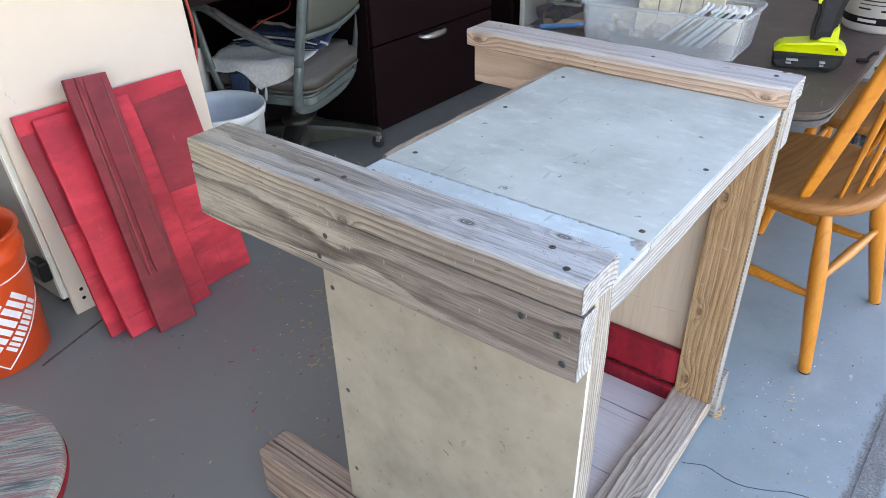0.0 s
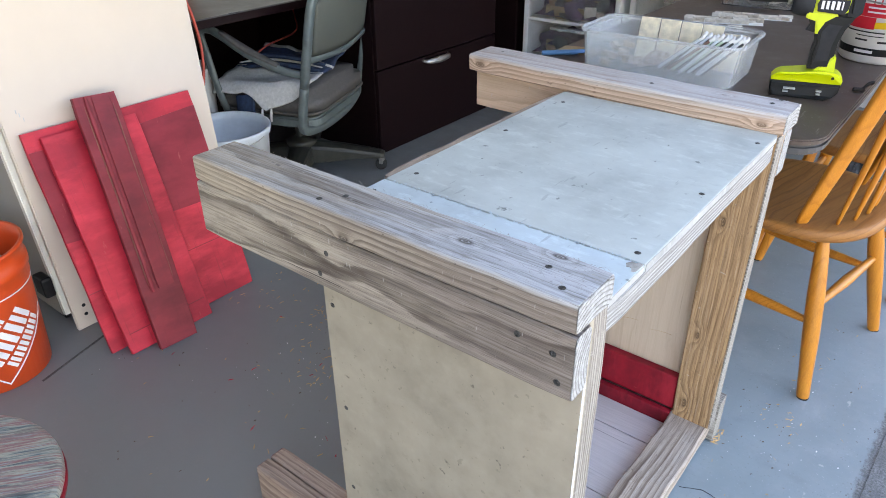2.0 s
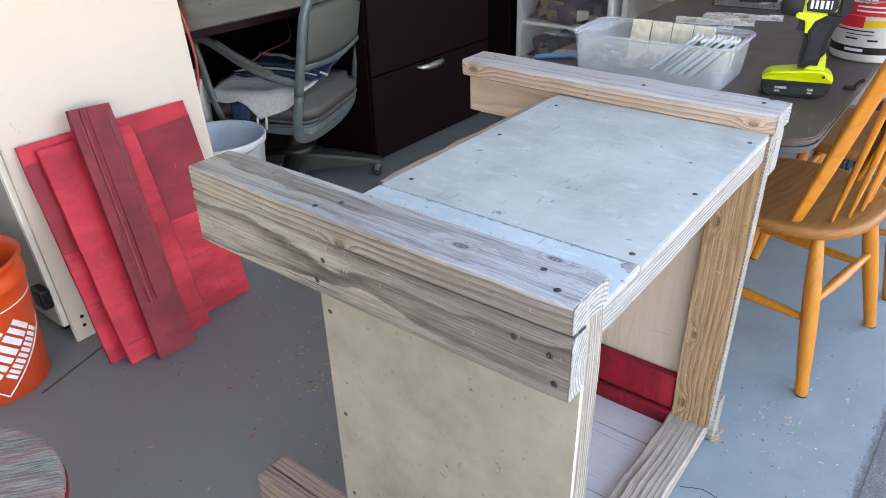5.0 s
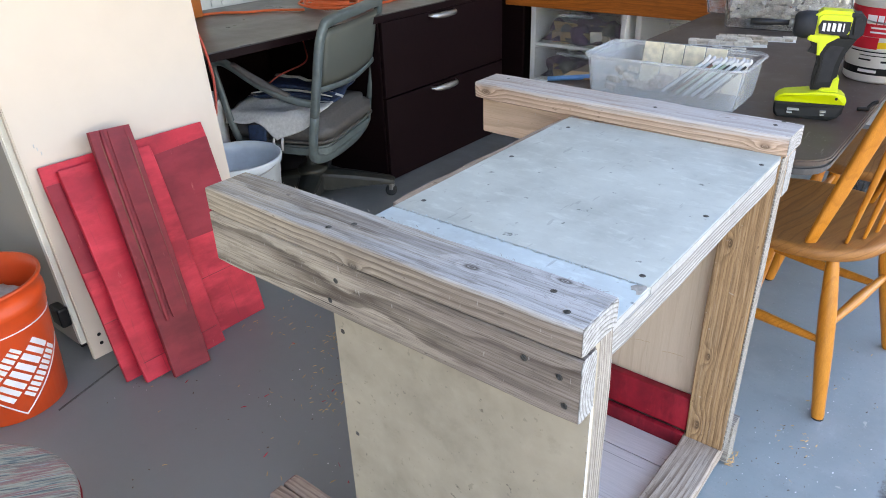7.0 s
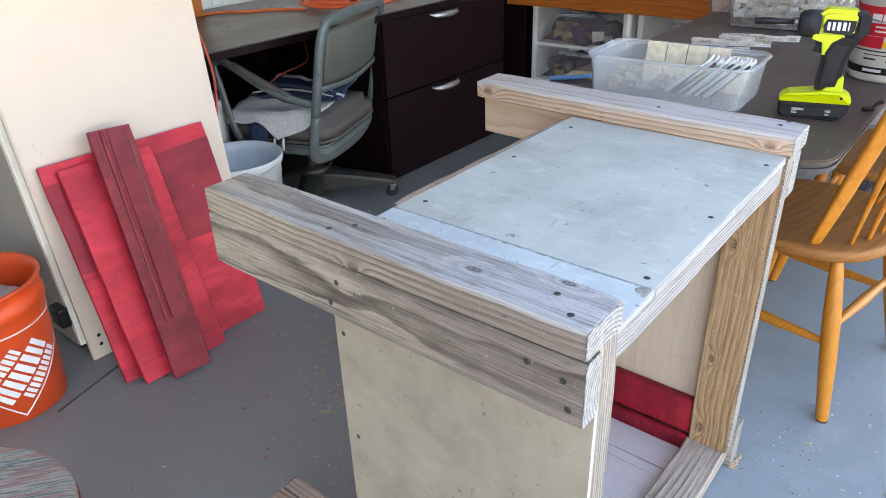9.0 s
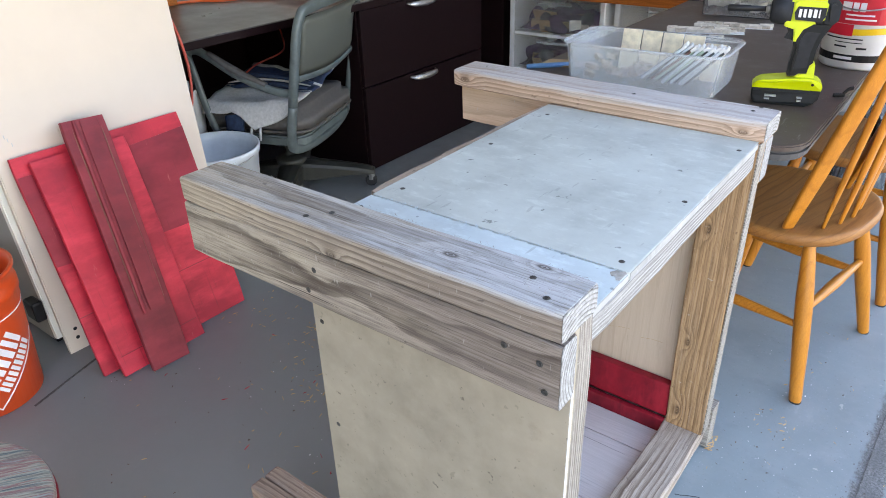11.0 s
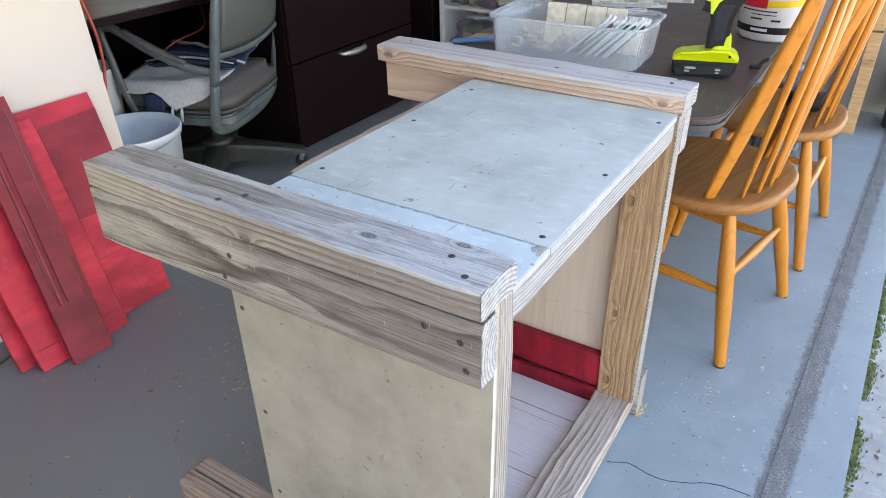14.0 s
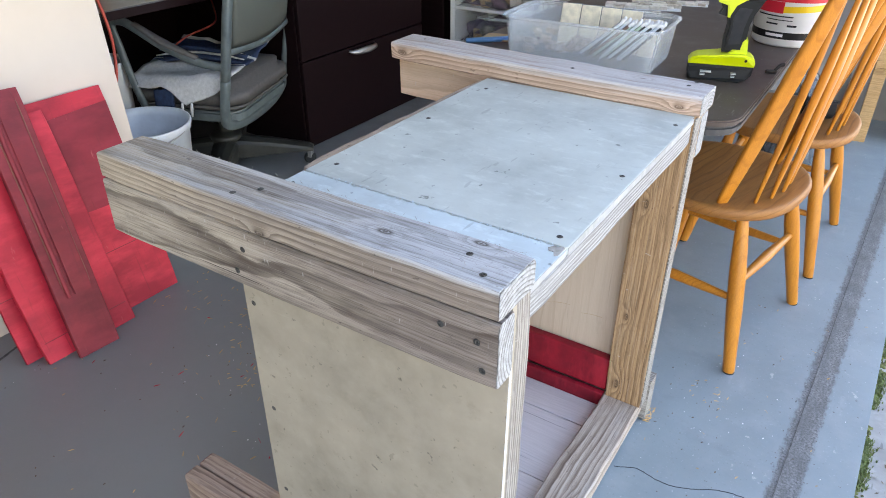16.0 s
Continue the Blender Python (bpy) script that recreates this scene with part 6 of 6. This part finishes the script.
litter("floor_shavings", "wood shavings by the open side of the frame", 30, M["straw"], (0.002, 0.0060), [(0.03, 0.30, 0.55, 1.25), (0.06, 0.16, 0.90, 1.0)])
litter("splinters", "splinters piled at the foot of the frame", 14, M["straw"], (0.004, 0.010), [(0.008, 0.022, 0.77, 0.83)])

grit = bmesh.new()
for i in range(500):
    y = rng.uniform(0.2, 3.0)
    x = (0.276 if rng.random() < 0.55 else 0.334) + 0.036 * y + rng.gauss(0, 0.011)
    s = rng.uniform(0.0008, 0.003)
    q = pose(x, y, 0.0012, rng.uniform(-20, 20), rng.uniform(-20, 20), rng.uniform(0, 360))
    grit.faces.new([grit.verts.new(q @ Vector(v)) for v in ((-s, -s * 0.4, 0), (0, -s * 0.7, 0.0006), (s, 0, 0), (s * 0.2, s * 0.7, 0.0008), (-s * 0.7, s * 0.5, 0))])
tagged(part("track_grit", grit, M["bare_concrete"]), "flaked grey grit along the door strip", "grit", kind="stuff")

# weeds along the slab edge
bm = bmesh.new()
for i in range(5200):
    y = rng.uniform(0.4, 3.2)
    if noise.noise((y * 7, 7, 0)) + 0.4 * noise.noise((y * 31, 2, 0)) < -0.12:
        continue
    x = 0.449 + 0.0165 * y + abs(rng.gauss(0.0, 0.009 + 0.006 * noise.noise((y * 9, 4, 0))))
    h = rng.uniform(0.004, 0.017) * (0.6 + 0.8 * abs(noise.noise((y * 6, 0, 0))))
    a = rng.uniform(0, 6.28)
    d = Vector((math.cos(a), math.sin(a), 0))
    n2 = Vector((-d.y, d.x, 0)) * rng.uniform(0.0007, 0.0020)
    p = Vector((x, y, -0.027))
    t = p + Z * (h * 0.7 + 0.008) + d * h * 0.8
    mid = p.lerp(t, 0.55) - d * 0.004
    bm.faces.new([bm.verts.new(v) for v in (p - n2, p + n2, mid + n2, t, mid - n2)])
mound = bmesh.new()
for i in range(900):
    y = rng.uniform(0.4, 3.3)
    if noise.noise((y * 4, 9, 0)) < -0.3:
        continue
    x = 0.447 + 0.0165 * y + abs(rng.gauss(0, 0.007))
    r = rng.uniform(0.002, 0.006)
    bmesh.ops.create_icosphere(mound, subdivisions=1, radius=r, matrix=pose(x, y, -0.026, 0, 0, i * 31) @ Matrix.Diagonal((1, 1.3, rng.uniform(0.7, 1.8), 1)))
tagged(part("moss", mound, M["moss"]), "low yellow-green moss in the joint along the slab edge", "moss", kind="stuff")
tagged(part("weeds", bm, M["leaf_green"]), "low green weeds along the slab edge", "weeds", kind="stuff")
bm = bmesh.new()
for i in range(120):
    y = rng.uniform(0.5, 2.6)
    x = 0.471 + 0.0165 * y + abs(rng.gauss(0.0, 0.04))
    q = pose(x, y, -0.022, rng.uniform(-40, 40), rng.uniform(-40, 40), rng.uniform(0, 360))
    s = rng.uniform(0.003, 0.010)
    bm.faces.new([bm.verts.new(q @ Vector(v)) for v in ((-s, 0, 0), (0, -s * 0.5, 0.001), (s, 0, 0.002), (0, s * 0.5, 0.001))])
tagged(part("dead_leaves", bm, M["dry_leaf"]), "dry leaf bits along the slab edge", "leaves", kind="stuff")

# a curled dry leaf and a weed stem on the driveway
for px, py, turn, size in ((0.530, 0.66, 70, 0.017), (0.523, 0.685, 160, 0.013)):
    leaf = thing("dead_leaf", "curled dry brown leaf lying on the driveway", "leaf", pose(px, py, -0.0235, 0, 0, turn), "dead leaves on the driveway")
    bm = bmesh.new()
    rows = []
    for i in range(9):
        t = i / 8
        w = size * 0.45 * math.sin(math.pi * (0.06 + 0.9 * t)) ** 0.8
        rows.append([bm.verts.new(((t - 0.5) * 2 * size, k * w, 0.002 + 0.010 * k * k + 0.006 * t * t)) for k in (-1, -0.4, 0.15, 0.6, 1)])
    for a, b in zip(rows, rows[1:]):
        for i in range(4):
            bm.faces.new((a[i], a[i + 1], b[i + 1], b[i]))
    part("blade", bm, M["dry_leaf"], leaf, smooth=True)
    part("stalk", tube([(-size, 0, 0.003), (-size * 1.3, 0.002, 0.002), (-size * 1.6, 0, 0.003)], 0.0007, 5), M["dry_leaf"], leaf)

# crumpled clear film behind the chairs
film_heap = thing("plastic_film", "crumpled shiny clear plastic film heaped behind the chairs", "plastic film", pose(0.0, 2.62, 0) @ Matrix.Diagonal((0.50, 0.7, 0.85, 1)))
bm = lathe([(0.0, 0.46), (0.06, 0.45), (0.12, 0.41), (0.16, 0.34), (0.185, 0.25), (0.20, 0.15), (0.205, 0.06), (0.20, 0.0), (0.0, 0.0)], 36)
bmesh.ops.subdivide_edges(bm, edges=bm.edges, cuts=1, use_grid_fill=True)
for v in bm.verts:
    if v.co.z > 0.01:
        k = noise.noise(v.co * 9) * 0.05 + noise.noise(v.co * 23) * 0.03
        v.co += Vector((v.co.x, v.co.y, 0.03)).normalized() * k
        v.co.z = max(v.co.z, 0.012)
part("crumpled_sheet", bm, M["film"], film_heap)

# flat cards standing behind the drawer fronts
for x, y, z, w, h, lean_back, turn, key in ((-0.02, 0.035, 0.452, 0.085, 0.040, -58, 8, "card"), (-0.09, 0.060, 0.50, 0.080, 0.030, -66, -10, "card"), (0.105, 0.030, 0.462, 0.030, 0.055, -48, 25, "white_edge"), (0.135, 0.045, 0.455, 0.055, 0.030, -62, -14, "stone"),
                                           (-0.05, 0.035, 0.252, 0.085, 0.036, -60, 12, "card"), (0.09, 0.040, 0.250, 0.060, 0.036, -55, -8, "orange_wood")):
    card = thing("cardboard_piece", "flat brown card lying in a clear drawer", "cardboard", TM @ pose(x, y, z, lean_back + 90, 0, turn), "oddments in the drawers")
    part("sheet", box(-w, w, -0.004, 0.004, -h, h, 0.001), M[key], card)
